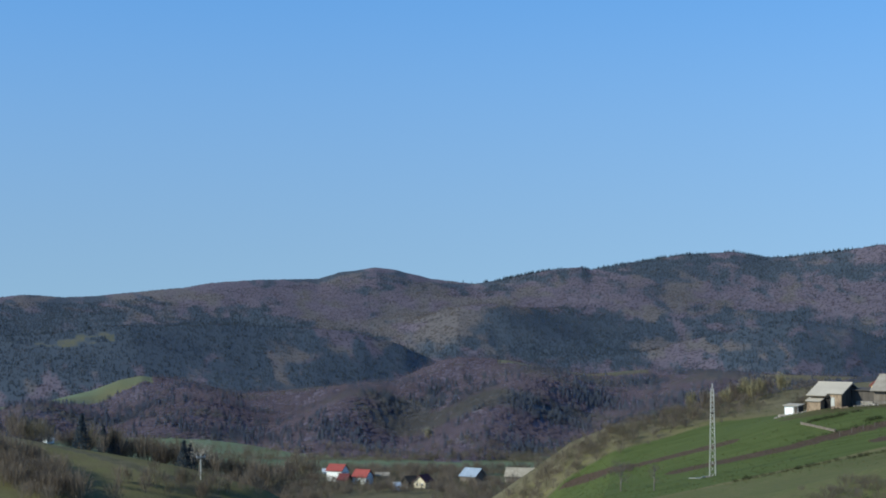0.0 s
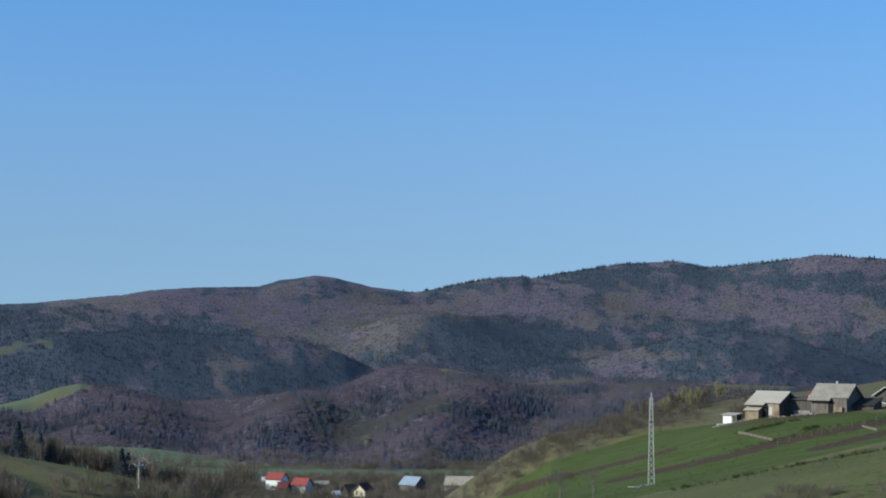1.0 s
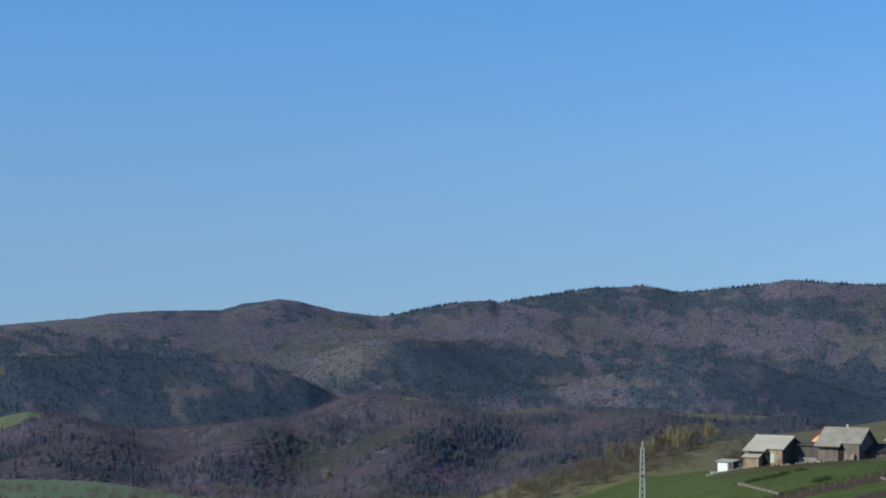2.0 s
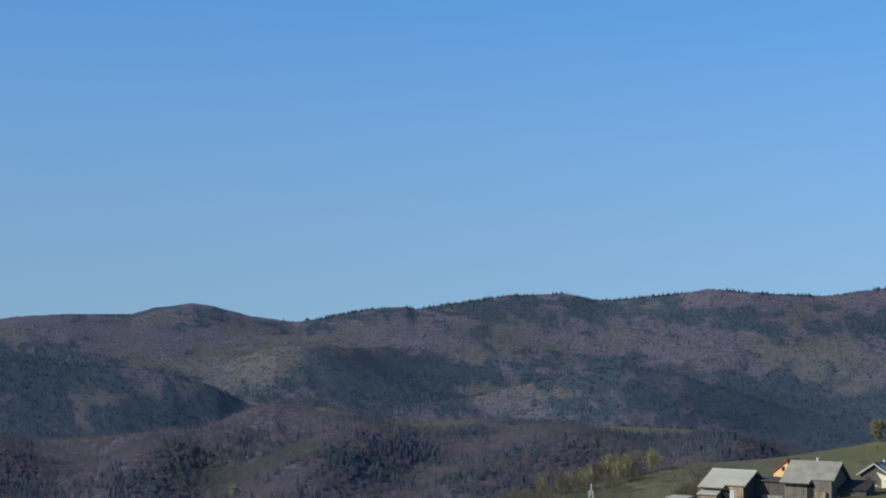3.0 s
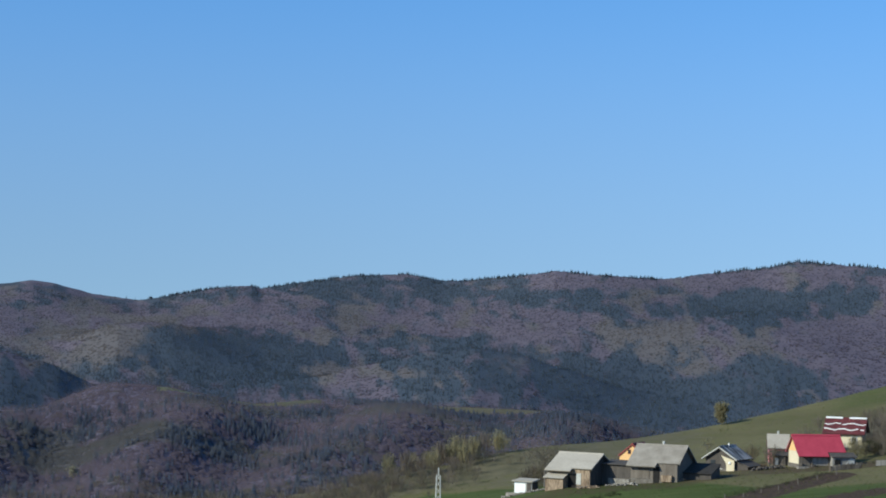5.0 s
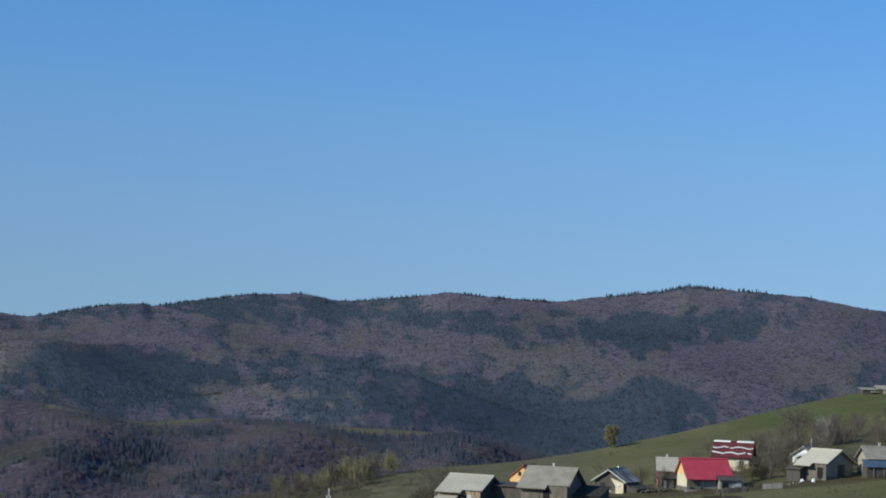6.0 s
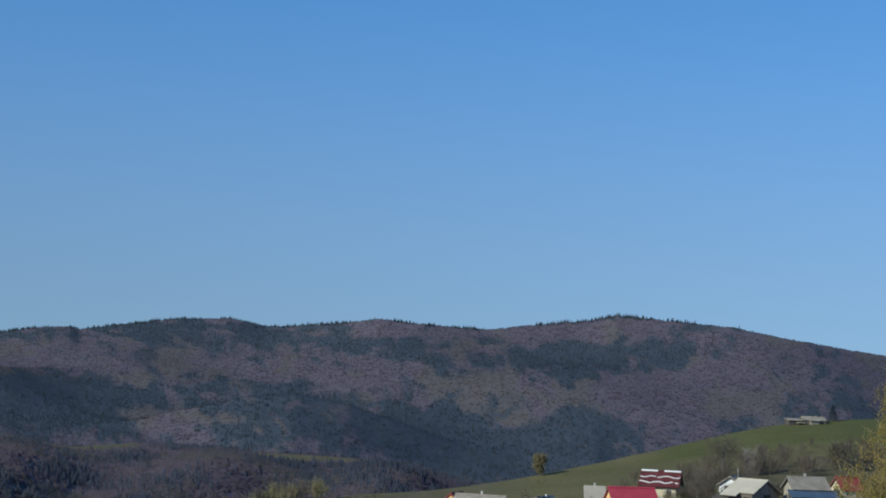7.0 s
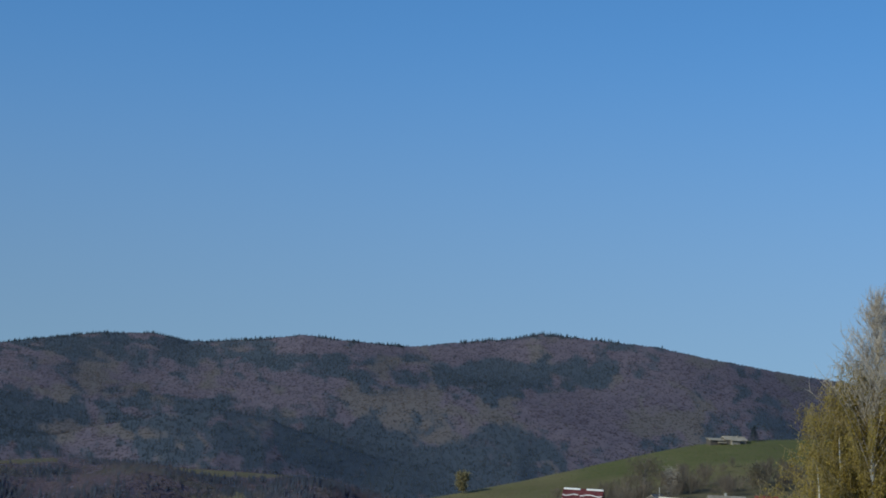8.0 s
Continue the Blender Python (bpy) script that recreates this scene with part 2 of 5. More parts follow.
def ground_material():
    """Grass, with ploughed soil, lush crop, dry grass and leaf litter laid in where the land carries them."""
    m = bpy.data.materials.new("land")
    m.use_nodes = True
    nt = m.node_tree
    n, link = nt.nodes, nt.links.new
    p = n["Principled BSDF"]
    p.inputs["Roughness"].default_value = 0.95
    p.inputs["Specular IOR Level"].default_value = 0.1
    tc = n.new("ShaderNodeTexCoord")

    def noise_of(cell, detail=4.0):
        t = n.new("ShaderNodeTexNoise")
        t.inputs["Scale"].default_value, t.inputs["Detail"].default_value = 1.0 / cell, detail
        link(tc.outputs["Object"], t.inputs["Vector"])
        return t.outputs["Fac"]

    def ramp_of(fac, a, b, lo=0.35, hi=0.65):
        r = n.new("ShaderNodeValToRGB")
        r.color_ramp.elements[0].position, r.color_ramp.elements[1].position = lo, hi
        r.color_ramp.elements[0].color, r.color_ramp.elements[1].color = (*a, 1), (*b, 1)
        link(fac, r.inputs["Fac"])
        return r.outputs["Color"]

    def mask(name, ragged):
        at = n.new("ShaderNodeAttribute")
        at.attribute_name = name
        add = n.new("ShaderNodeMath")
        add.operation = "MULTIPLY_ADD"
        link(ragged, add.inputs[0])
        add.inputs[1].default_value = 0.7
        link(at.outputs["Fac"], add.inputs[2])
        r = n.new("ShaderNodeMapRange")
        r.inputs["From Min"].default_value, r.inputs["From Max"].default_value = 0.72, 0.98
        link(add.outputs[0], r.inputs["Value"])
        return r.outputs["Result"]

    def over(base, top, fac):
        x = n.new("ShaderNodeMix")
        x.data_type = "RGBA"
        link(fac, x.inputs[0])
        link(base, x.inputs[6])
        link(top, x.inputs[7])
        return x.outputs[2]

    n1, n2, n3, n4 = noise_of(14.0), noise_of(2.6), noise_of(0.6), noise_of(45.0)
    turn = n.new("ShaderNodeMapping")
    turn.inputs["Rotation"].default_value = (0, 0, radians(-16))
    turn.inputs["Scale"].default_value = (0.12, 1, 1)
    link(tc.outputs["Object"], turn.inputs["Vector"])
    rows = n.new("ShaderNodeTexNoise")
    rows.inputs["Scale"].default_value, rows.inputs["Detail"].default_value = 0.55, 5.0
    link(turn.outputs["Vector"], rows.inputs["Vector"])
    n5 = rows.outputs["Fac"]
    colour = over(ramp_of(n1, (0.106, 0.101, 0.038), (0.152, 0.138, 0.060)), ramp_of(n3, (0.104, 0.088, 0.042), (0.160, 0.131, 0.070)), ramp_of(n2, (0, 0, 0), (0.7, 0.7, 0.7)))
    colour = over(colour, ramp_of(n2, (0.092, 0.082, 0.046), (0.138, 0.120, 0.070)), mask("dry", n2))
    colour = over(colour, ramp_of(n5, (0.056, 0.073, 0.017), (0.084, 0.102, 0.030), 0.32, 0.68), mask("lush", n3))
    colour = over(colour, ramp_of(n4, (0.105, 0.132, 0.078), (0.130, 0.158, 0.092), 0.3, 0.7), mask("meadow", n4))
    colour = over(colour, ramp_of(n3, (0.048, 0.033, 0.022), (0.084, 0.058, 0.039)), mask("soil", n3))
    # the woods' floor and lower twigs, haze mixed into the colour: grey or brown broadleaf, budding, and under firs
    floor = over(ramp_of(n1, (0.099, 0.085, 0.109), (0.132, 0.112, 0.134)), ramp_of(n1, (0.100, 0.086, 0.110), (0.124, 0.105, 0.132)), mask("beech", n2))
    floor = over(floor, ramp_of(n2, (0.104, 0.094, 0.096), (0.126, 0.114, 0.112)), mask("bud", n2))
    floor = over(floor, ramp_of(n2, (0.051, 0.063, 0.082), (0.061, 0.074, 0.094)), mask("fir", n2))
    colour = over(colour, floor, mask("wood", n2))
    link(colour, p.inputs["Base Color"])
    b = n.new("ShaderNodeBump")
    b.inputs["Strength"].default_value, b.inputs["Distance"].default_value = 0.5, 0.25
    link(n3, b.inputs["Height"])
    link(b.outputs["Normal"], p.inputs["Normal"])
    return m


M_LAND = ground_material()
# the five wood tones here have the blue haze of distance mixed in
M_BARE = mat("hazed_beech_twigs", (0.166, 0.137, 0.170), (0.240, 0.197, 0.234), 40, tint=True, relief=0, spread=(0.25, 0.75), bend=0.72)
M_HAZEBARE = mat("hazed_bare_twigs", (0.111, 0.094, 0.123), (0.154, 0.130, 0.157), 40, tint=True, relief=0, spread=(0.25, 0.75), bend=0.8, airy=0.66)
M_FIR = mat("hazed_fir_needles", (0.114, 0.132, 0.174), (0.154, 0.174, 0.216), 40, tint=True, relief=0, spread=(0.25, 0.75), bend=0.72)
M_HAZEBUD = mat("hazed_far_budding_twigs", (0.118, 0.106, 0.118), (0.182, 0.16, 0.158), 40, tint=True, relief=0, spread=(0.25, 0.75), bend=0.8, airy=0.66)
M_HAZEFIR = mat("hazed_far_needles", (0.078, 0.101, 0.130), (0.112, 0.138, 0.166), 40, tint=True, relief=0, spread=(0.25, 0.75), bend=0.8, airy=0.66)
M_CRESTFIR = mat("dark_fir_needles", (0.060, 0.078, 0.098), (0.090, 0.110, 0.130), 40, tint=True, relief=0, spread=(0.25, 0.75))
M_PALEBUD = mat("pale_budding_twigs", (0.156, 0.138, 0.132), (0.184, 0.164, 0.152), 40, tint=True, relief=0, spread=(0.25, 0.75), bend=0.72)
# olive twigs, greyed by the same haze in the colour
M_OLIVE = mat("hazed_olive_twigs", (0.152, 0.146, 0.146), (0.184, 0.176, 0.168), 40, tint=True, relief=0, spread=(0.25, 0.75), bend=0.72)
M_SPRING = mat("young_yellow_leaves", (0.235, 0.205, 0.115), (0.33, 0.285, 0.16), 4, tint=True, relief=0, spread=(0.25, 0.75))
M_BLOSSOM = mat("pale_blossom", (0.30, 0.275, 0.19), (0.42, 0.39, 0.28), 4, tint=True, relief=0, spread=(0.25, 0.75))
M_WEED = mat("dark_weeds", (0.040, 0.046, 0.022), (0.080, 0.080, 0.042), 4, tint=True, relief=0, spread=(0.25, 0.75))
M_BUD = mat("budding_leaves", (0.150, 0.130, 0.088), (0.205, 0.178, 0.112), 40, tint=True, relief=0, spread=(0.25, 0.75))
M_GRASS = mat("grass_blades", (0.092, 0.110, 0.034), (0.200, 0.184, 0.084), 3.0, tint=True, relief=0, spread=(0.2, 0.8))
M_SCRUB = mat("scrub_twigs", (0.158, 0.126, 0.094), (0.245, 0.200, 0.150), 20, tint=True, relief=0, spread=(0.25, 0.75))
M_TRUNK = mat("grey_bark", (0.13, 0.115, 0.10), (0.24, 0.21, 0.18), 0.6, stretch=(1, 1, 0.3))
M_BIRCH = mat("birch_bark", (0.25, 0.24, 0.22), (0.72, 0.70, 0.66), 0.5, stretch=(1, 1, 2.5), spread=(0.36, 0.5))
M_LEAF = mat("birch_leaves", (0.28, 0.215, 0.052), (0.48, 0.372, 0.105), 2.0, tint=True, relief=0, spread=(0.2, 0.8))
M_TWIG = mat("birch_twigs", (0.34, 0.29, 0.23), (0.58, 0.51, 0.42), 1.0, relief=0)
M_BROWNTWIG = mat("brown_birch_twigs", (0.22, 0.175, 0.085), (0.34, 0.28, 0.15), 1.0, relief=0)
M_CEMENT = mat("cement_sheet", (0.34, 0.297, 0.238), (0.48, 0.425, 0.345), 2.2, fine=0.12, stretch=(0.35, 1, 1), rough=0.85)
M_CEMENT2 = mat("cream_cement_sheet", (0.45, 0.395, 0.305), (0.58, 0.515, 0.41), 2.2, fine=0.12, rough=0.85)
M_BEIGE = mat("beige_old_sheet", (0.22, 0.19, 0.145), (0.42, 0.37, 0.29), 0.9, fine=0.2, rough=0.9)
M_OLDCEM = mat("mossy_cement_sheet", (0.19, 0.160, 0.125), (0.36, 0.318, 0.262), 1.6, fine=0.1, rough=0.9)
M_WOOD = mat("weathered_boards", (0.098, 0.080, 0.063), (0.215, 0.182, 0.148), 0.9, fine=0.09, stretch=(3.5, 3.5, 0.25))
M_DARKW = mat("dark_boards", (0.060, 0.052, 0.045), (0.118, 0.101, 0.087), 0.9, fine=0.09, stretch=(3.5, 3.5, 0.25))
M_NEARBLACK = mat("near_black_boards", (0.022, 0.020, 0.018), (0.055, 0.047, 0.040), 0.9, fine=0.09, stretch=(3.5, 3.5, 0.25))
M_TIN = mat("blue_grey_tin", (0.22, 0.26, 0.32), (0.34, 0.39, 0.46), 1.2, rough=0.5, relief=0.1)
M_TANW = mat("patched_boards", (0.12, 0.080, 0.050), (0.46, 0.35, 0.24), 0.9, fine=0.2, stretch=(1.8, 1.8, 0.45), spread=(0.37, 0.66))
M_CREAM = mat("cream_plaster", (0.58, 0.49, 0.33), (0.72, 0.63, 0.45), 1.4)
M_PINK = mat("pink_plaster", (0.66, 0.25, 0.27), (0.78, 0.34, 0.35), 1.4)
M_ORANGE = mat("orange_plaster", (0.72, 0.42, 0.17), (0.86, 0.54, 0.25), 1.2)
M_WHITE = mat("white_paint", (0.74, 0.735, 0.71), (0.88, 0.875, 0.85), 0.8)
M_STONE = mat("foundation_stone", (0.15, 0.132, 0.110), (0.36, 0.325, 0.275), 0.5, fine=0.15, spread=(0.4, 0.62))
M_DARKSTONE = mat("old_footing_stone", (0.090, 0.078, 0.064), (0.210, 0.185, 0.155), 0.5, fine=0.15)
M_REDROOF = mat("red_sheet_metal", (0.36, 0.042, 0.066), (0.47, 0.065, 0.095), 1.6, rough=0.5, relief=0.15)
M_OXIDE = mat("faded_red_tiles", (0.062, 0.018, 0.020), (0.150, 0.038, 0.040), 0.8, fine=0.14, rough=0.8)
M_BRICKR = mat("red_roof_tiles", (0.22, 0.048, 0.042), (0.31, 0.075, 0.062), 0.8, fine=0.14, rough=0.75)
# the tin's shine is put into the colour as pale streaks
M_METAL = mat("shine_streaked_sheet", (0.060, 0.056, 0.052), (0.52, 0.485, 0.44), 0.9, fine=0.4, rough=0.85, metal=0.0, relief=0.1, stretch=(1.5, 0.2, 0.2), spread=(0.42, 0.62))
M_BLUE = mat("blue_sheet", (0.055, 0.084, 0.135), (0.098, 0.135, 0.195), 1.3, rough=0.6, relief=0.1)
M_STEEL = mat("painted_lattice_steel", (0.42, 0.41, 0.37), (0.62, 0.60, 0.55), 0.4, rough=0.6)
M_CONC = mat("pale_concrete", (0.40, 0.39, 0.35), (0.58, 0.56, 0.51), 0.6)
M_GLASS = mat("window_glass", (0.03, 0.035, 0.04), (0.05, 0.055, 0.06), 1.0, rough=0.08, relief=0)
# near-black colour replaces the unlit inside behind flat doorway panels
M_VOID = mat("unlit_interior", (0.012, 0.011, 0.010), (0.025, 0.022, 0.02), 0.5)
M_GREYB = mat("pale_grey_boards", (0.17, 0.155, 0.135), (0.35, 0.32, 0.285), 0.9, fine=0.09, stretch=(3.5, 3.5, 0.25))
M_PLANK = mat("pale_planks", (0.30, 0.26, 0.20), (0.46, 0.41, 0.33), 0.7, fine=0.08, stretch=(0.3, 2, 2))


# ---- mesh helpers ----
def mesh_of(name, verts, faces, materials, index=None, tint=None):
    me = bpy.data.meshes.new(name)
    verts = np.asarray(verts, dtype=np.float32)
    me.vertices.add(len(verts))
    me.vertices.foreach_set("co", verts.ravel())
    faces = np.asarray(faces, dtype=np.int32)
    k = faces.shape[1]
    me.loops.add(faces.size)
    me.loops.foreach_set("vertex_index", faces.ravel())
    me.polygons.add(len(faces))
    me.polygons.foreach_set("loop_start", np.arange(0, faces.size, k, dtype=np.int32))
    for m in materials:
        me.materials.append(m)
    if index is not None:
        me.polygons.foreach_set("material_index", np.asarray(index, dtype=np.int32))
    if tint is not None:
        a = me.attributes.new("tint", "FLOAT", "POINT")
        a.data.foreach_set("value", np.asarray(tint, dtype=np.float32))
    me.update(calc_edges=True)
    return me


def part(name, bm, material, parent, label="", m=None):
    me = bpy.data.meshes.new(name)
    bm.to_mesh(me)
    bm.free()
    me.materials.append(material)
    ob = new(name, me)
    ob.parent = parent
    if m is not None:
        ob.matrix_local = m
    return tagged(ob, label)


def box(x0, x1, y0, y1, z0, z1, bevel=0.0):
    bm = bmesh.new()
    bmesh.ops.create_cube(bm, size=1.0, matrix=Matrix.Translation(((x0 + x1) / 2, (y0 + y1) / 2, (z0 + z1) / 2)) @ Matrix.Diagonal((x1 - x0, y1 - y0, z1 - z0, 1)))
    if bevel:
        bmesh.ops.bevel(bm, geom=bm.edges[:], offset=bevel, segments=1, affect="EDGES")
    return bm


def prism(outline, axis, a, b):
    """An outline (pairs across the axis and up) pushed from a to b along x or y."""
    bm = bmesh.new()
    ends = []
    for c in (a, b):
        ends.append([bm.verts.new((c, u, z) if axis == "x" else (u, c, z)) for u, z in outline])
    bm.faces.new(ends[0]), bm.faces.new(ends[1][::-1])
    k = len(outline)
    for i in range(k):
        bm.faces.new((ends[0][i], ends[1][i], ends[1][(i + 1) % k], ends[0][(i + 1) % k]))
    bmesh.ops.recalc_face_normals(bm, faces=bm.faces)
    return bm


def height(x, y):
    return float(terrain(np.array([x]), np.array([y]))[0])


def thing(name, x, y, rz, label, category, group="", z=None):
    root = new(name)
    root.matrix_world = pose(x, y, height(x, y) if z is None else z, 0, 0, rz)
    return tagged(root, label, category, group)


# ---- the land, one sheet to the horizon ----
def strip(x, y, pts, w):
    """1 within w of a line through the points, falling to 0 a little past it."""
    d = np.full(np.shape(x), 1e9)
    for (ax, ay), (bx, by) in zip(pts, pts[1:]):
        dx, dy = bx - ax, by - ay
        t = np.clip(((x - ax) * dx + (y - ay) * dy) / (dx * dx + dy * dy), 0, 1)
        d = np.minimum(d, np.hypot(x - ax - t * dx, y - ay - t * dy))
    return 1 - smooth(w * 0.75, w * 1.25, d)


def wood_cover(x, y):
    """Where the hills carry trees."""
    az, r = np.degrees(np.arctan2(x, y)), np.hypot(x, y)
    rf, rc = foot_range(az), mid_range(az)
    w = (r > rf + 4).astype(float)
    edge = 9 * vnoise(az * 2.3, r / 60, 2)
    crest = (r > rc - 23 + edge) & (r < rc + 6) & (((az > -5.0) & (az < 0.2)) | ((az > 3.6) & (az < 8.8)))
    left = (az < -16.6) & (r > rc - 34 + edge - 14 * np.clip(-17 - az, 0, 5)) & (r < rc + 30)
    glade = ((az + 18.9) / 1.5) ** 2 + ((r - 1362) / 30) ** 2 < 1.5 * vnoise(az * 3.1, r / 14, 4) - 0.25
    return np.where(crest, 0.15, np.where(left, 0.1, np.where(glade, 0.5, w)))


def patches(a, el, spots):
    """Sum of soft oval patches: bearing, angle, half-widths, weight."""
    total = 0.0
    for ca, ce, sa, se, amt in spots:
        total = total + amt * np.exp(-(((a - ca) / sa) ** 2 + ((el - ce) / se) ** 2) / 2)
    return total


# where firs, bare beech and pale budding trees gather on the hills, lit crests painted in as tan: bearing, angle,
# half-widths, weight
FIR_WEST = [
    (-8.7, 1.21, 1.07, 0.29, 0.12), (-6.5, 0.8, 1.43, 0.21, 0.1), (-5.2, 0.43, 0.45, 0.63, 0.14), (-12.7, -1.11, 2.69, 0.54, 0.2),
    (-8.0, -1.21, 1.61, 0.57, 0.16), (-9.7, -1.94, 2.15, 0.36, 0.16), (-3.9, -0.65, 1.07, 0.57, 0.18), (-2.3, -0.94, 1.61, 0.68, 0.2),
    (-3.2, -0.24, 1.43, 0.21, 0.1), (-2.6, 1.38, 0.72, 0.18, 0.12), (-4.3, 1.13, 0.72, 0.14, 0.1), (1.9, 1.64, 1.97, 0.29, 0.2),
    (1.2, 0.82, 0.72, 0.27, 0.06), (5.7, -0.13, 1.07, 0.25, 0.16), (4.3, -0.91, 2.15, 0.68, 0.2), (6.2, 1.32, 1.43, 0.29, 0.14),
    (9.0, 1.18, 1.43, 0.29, 0.13),
]
FIR_EAST = [
    (19.5, 1.7, 1.4, 0.2, 0.13), (18.3, 1.05, 1.6, 0.2, 0.11), (21.2, 0.85, 1.2, 0.3, 0.08), (13.4, 1.35, 1.3, 0.3, 0.1),
    (9.0, -0.81, 1.79, 0.63, 0.2), (7.5, -1.02, 0.9, 0.54, 0.16), (10.9, -1.77, 2.33, 0.39, 0.24), (11.4, 1.08, 0.9, 0.63, 0.12),
    (14.9, 1.47, 1.61, 0.36, 0.17), (16.4, 1.55, 0.81, 0.21, 0.12), (12.6, 0.98, 1.25, 0.39, 0.13), (14.5, -0.55, 1.07, 0.32, 0.16),
    (12.3, -0.45, 0.98, 0.63, 0.1), (15.5, -0.95, 0.9, 0.29, 0.15), (12.0, -1.71, 1.25, 0.72, 0.24), (17.4, 1.85, 1.07, 0.14, 0.08),
    (20.5, 0.55, 0.72, 0.21, 0.06), (20.7, -0.26, 1.07, 0.25, 0.08),
]
BARE_SPOTS = [
    (-10.3, 0.55, 2.33, 0.43, 0.14), (-12.2, 0.03, 1.79, 0.36, 0.14), (-2.4, 0.45, 1.97, 0.32, 0.16), (4.8, 0.58, 1.25, 0.32, 0.16),
    (7.4, 0.09, 1.43, 0.57, 0.2), (7.4, 1.99, 1.25, 0.21, 0.2), (12.3, 1.93, 1.61, 0.36, 0.2), (-1.1, 0.87, 1.07, 0.21, 0.1),
    (14.9, 2.18, 2.33, 0.29, 0.18), (16.2, 0.4, 1.79, 0.57, 0.26), (16.9, -0.28, 0.9, 0.54, 0.2), (21.0, 1.26, 1.61, 0.5, 0.14),
    (18.9, 1.63, 1.61, 0.36, 0.08),
]
# budding trees, and sunlit spur crests put in as tan colour
TAN_SPOTS = [
    (-6.3, 0.15, 1.07, 0.5, 0.22), (-7.8, -0.18, 1.43, 0.36, 0.16), (-6.6, -0.69, 1.43, 0.32, 0.14), (-10.8, -1.29, 0.81, 0.25, 0.2),
    (-11.8, -1.51, 0.81, 0.18, 0.12), (-0.3, 0.13, 0.63, 0.25, 0.16), (1.6, 0.56, 0.9, 0.29, 0.12), (5.7, 0.1, 0.72, 0.14, 0.1),
    (2.1, -1.13, 1.61, 0.14, 0.24), (1.1, -0.88, 1.07, 0.39, 0.1), (9.5, 0.13, 0.9, 0.43, 0.22), (10.7, 0.54, 0.81, 0.21, 0.14),
    (11.5, -0.67, 0.81, 0.39, 0.16), (12.5, 0.22, 1.07, 0.29, 0.08), (6.4, -0.78, 0.72, 0.36, 0.08), (13.4, 0.03, 0.54, 0.21, 0.12),
    (11.5, 0.41, 0.81, 0.32, 0.14), (13.9, -1.1, 1.07, 0.29, 0.14), (18.5, 0.35, 1.07, 0.36, 0.14), (18.1, -0.01, 0.54, 0.29, 0.12),
]
RIDGE_FIR = [
    (-9.0, -3.3, 1.07, 0.39, 0.12), (-10.9, -3.7, 0.9, 0.21, 0.1), (-5.0, -1.41, 0.63, 0.18, 0.2), (-3.8, -1.62, 0.54, 0.13, 0.16),
    (-6.2, -3.69, 0.81, 0.43, 0.1), (-1.6, -3.5, 1.07, 0.54, 0.09), (-0.5, -2.51, 0.72, 0.27, 0.08), (1.6, -3.04, 1.07, 0.32, 0.1),
    (5.2, -2.75, 0.81, 0.39, 0.1), (7.1, -2.7, 1.07, 0.39, 0.13), (8.3, -2.18, 0.63, 0.27, 0.1), (10.1, -2.28, 0.81, 0.21, 0.1),
    (3.2, -1.91, 0.9, 0.18, 0.08), (-2.8, -2.37, 1.25, 0.36, 0.04),
]
RIDGE_BARE = [
    (-6.7, -1.9, 2.15, 0.39, 0.2), (-11.9, -2.92, 2.69, 0.45, 0.14), (1.6, -2.56, 1.07, 0.21, 0.08), (-4.6, -4.2, 1.43, 0.39, 0.1),
    (-0.8, -4.55, 1.07, 0.45, 0.1), (-10.2, -4.74, 2.69, 0.45, 0.06),
]
RIDGE_BUD = [
    (-7.9, -3.67, 1.07, 0.5, 0.16), (4.0, -3.4, 0.72, 0.36, 0.1), (2.7, -4.22, 0.72, 0.36, 0.1), (-2.5, -1.51, 2.15, 0.09, 0.1),
    (-10.9, -2.23, 1.07, 0.09, 0.1),
]


def ridge_mix(a, r, x, y, el):
    """How much the near ridge leans to fir and to budding trees."""
    up = (r - foot_range(a)) / (mid_range(a) - foot_range(a))
    fir = 0.62 + 0.75 * (fbm(x, y, 26, 2, 3) - 0.5) + 0.85 * patches(a, el, RIDGE_FIR) - 1.2 * patches(a, el, RIDGE_BARE) - 0.6 * patches(a, el, RIDGE_BUD) + 0.04 * (a > 3) + 0.05 * bump(a, up * 8, -13.5, 1.0, 2.4) + 0.10 * bump(a, up * 8, -20, 3.0, 2.2)
    bud = fbm(x + 300, y, 38, 5, 2) + patches(a, el, RIDGE_BUD) + 0.04 * (up < 0.1)
    return fir - 0.765, bud - 0.70


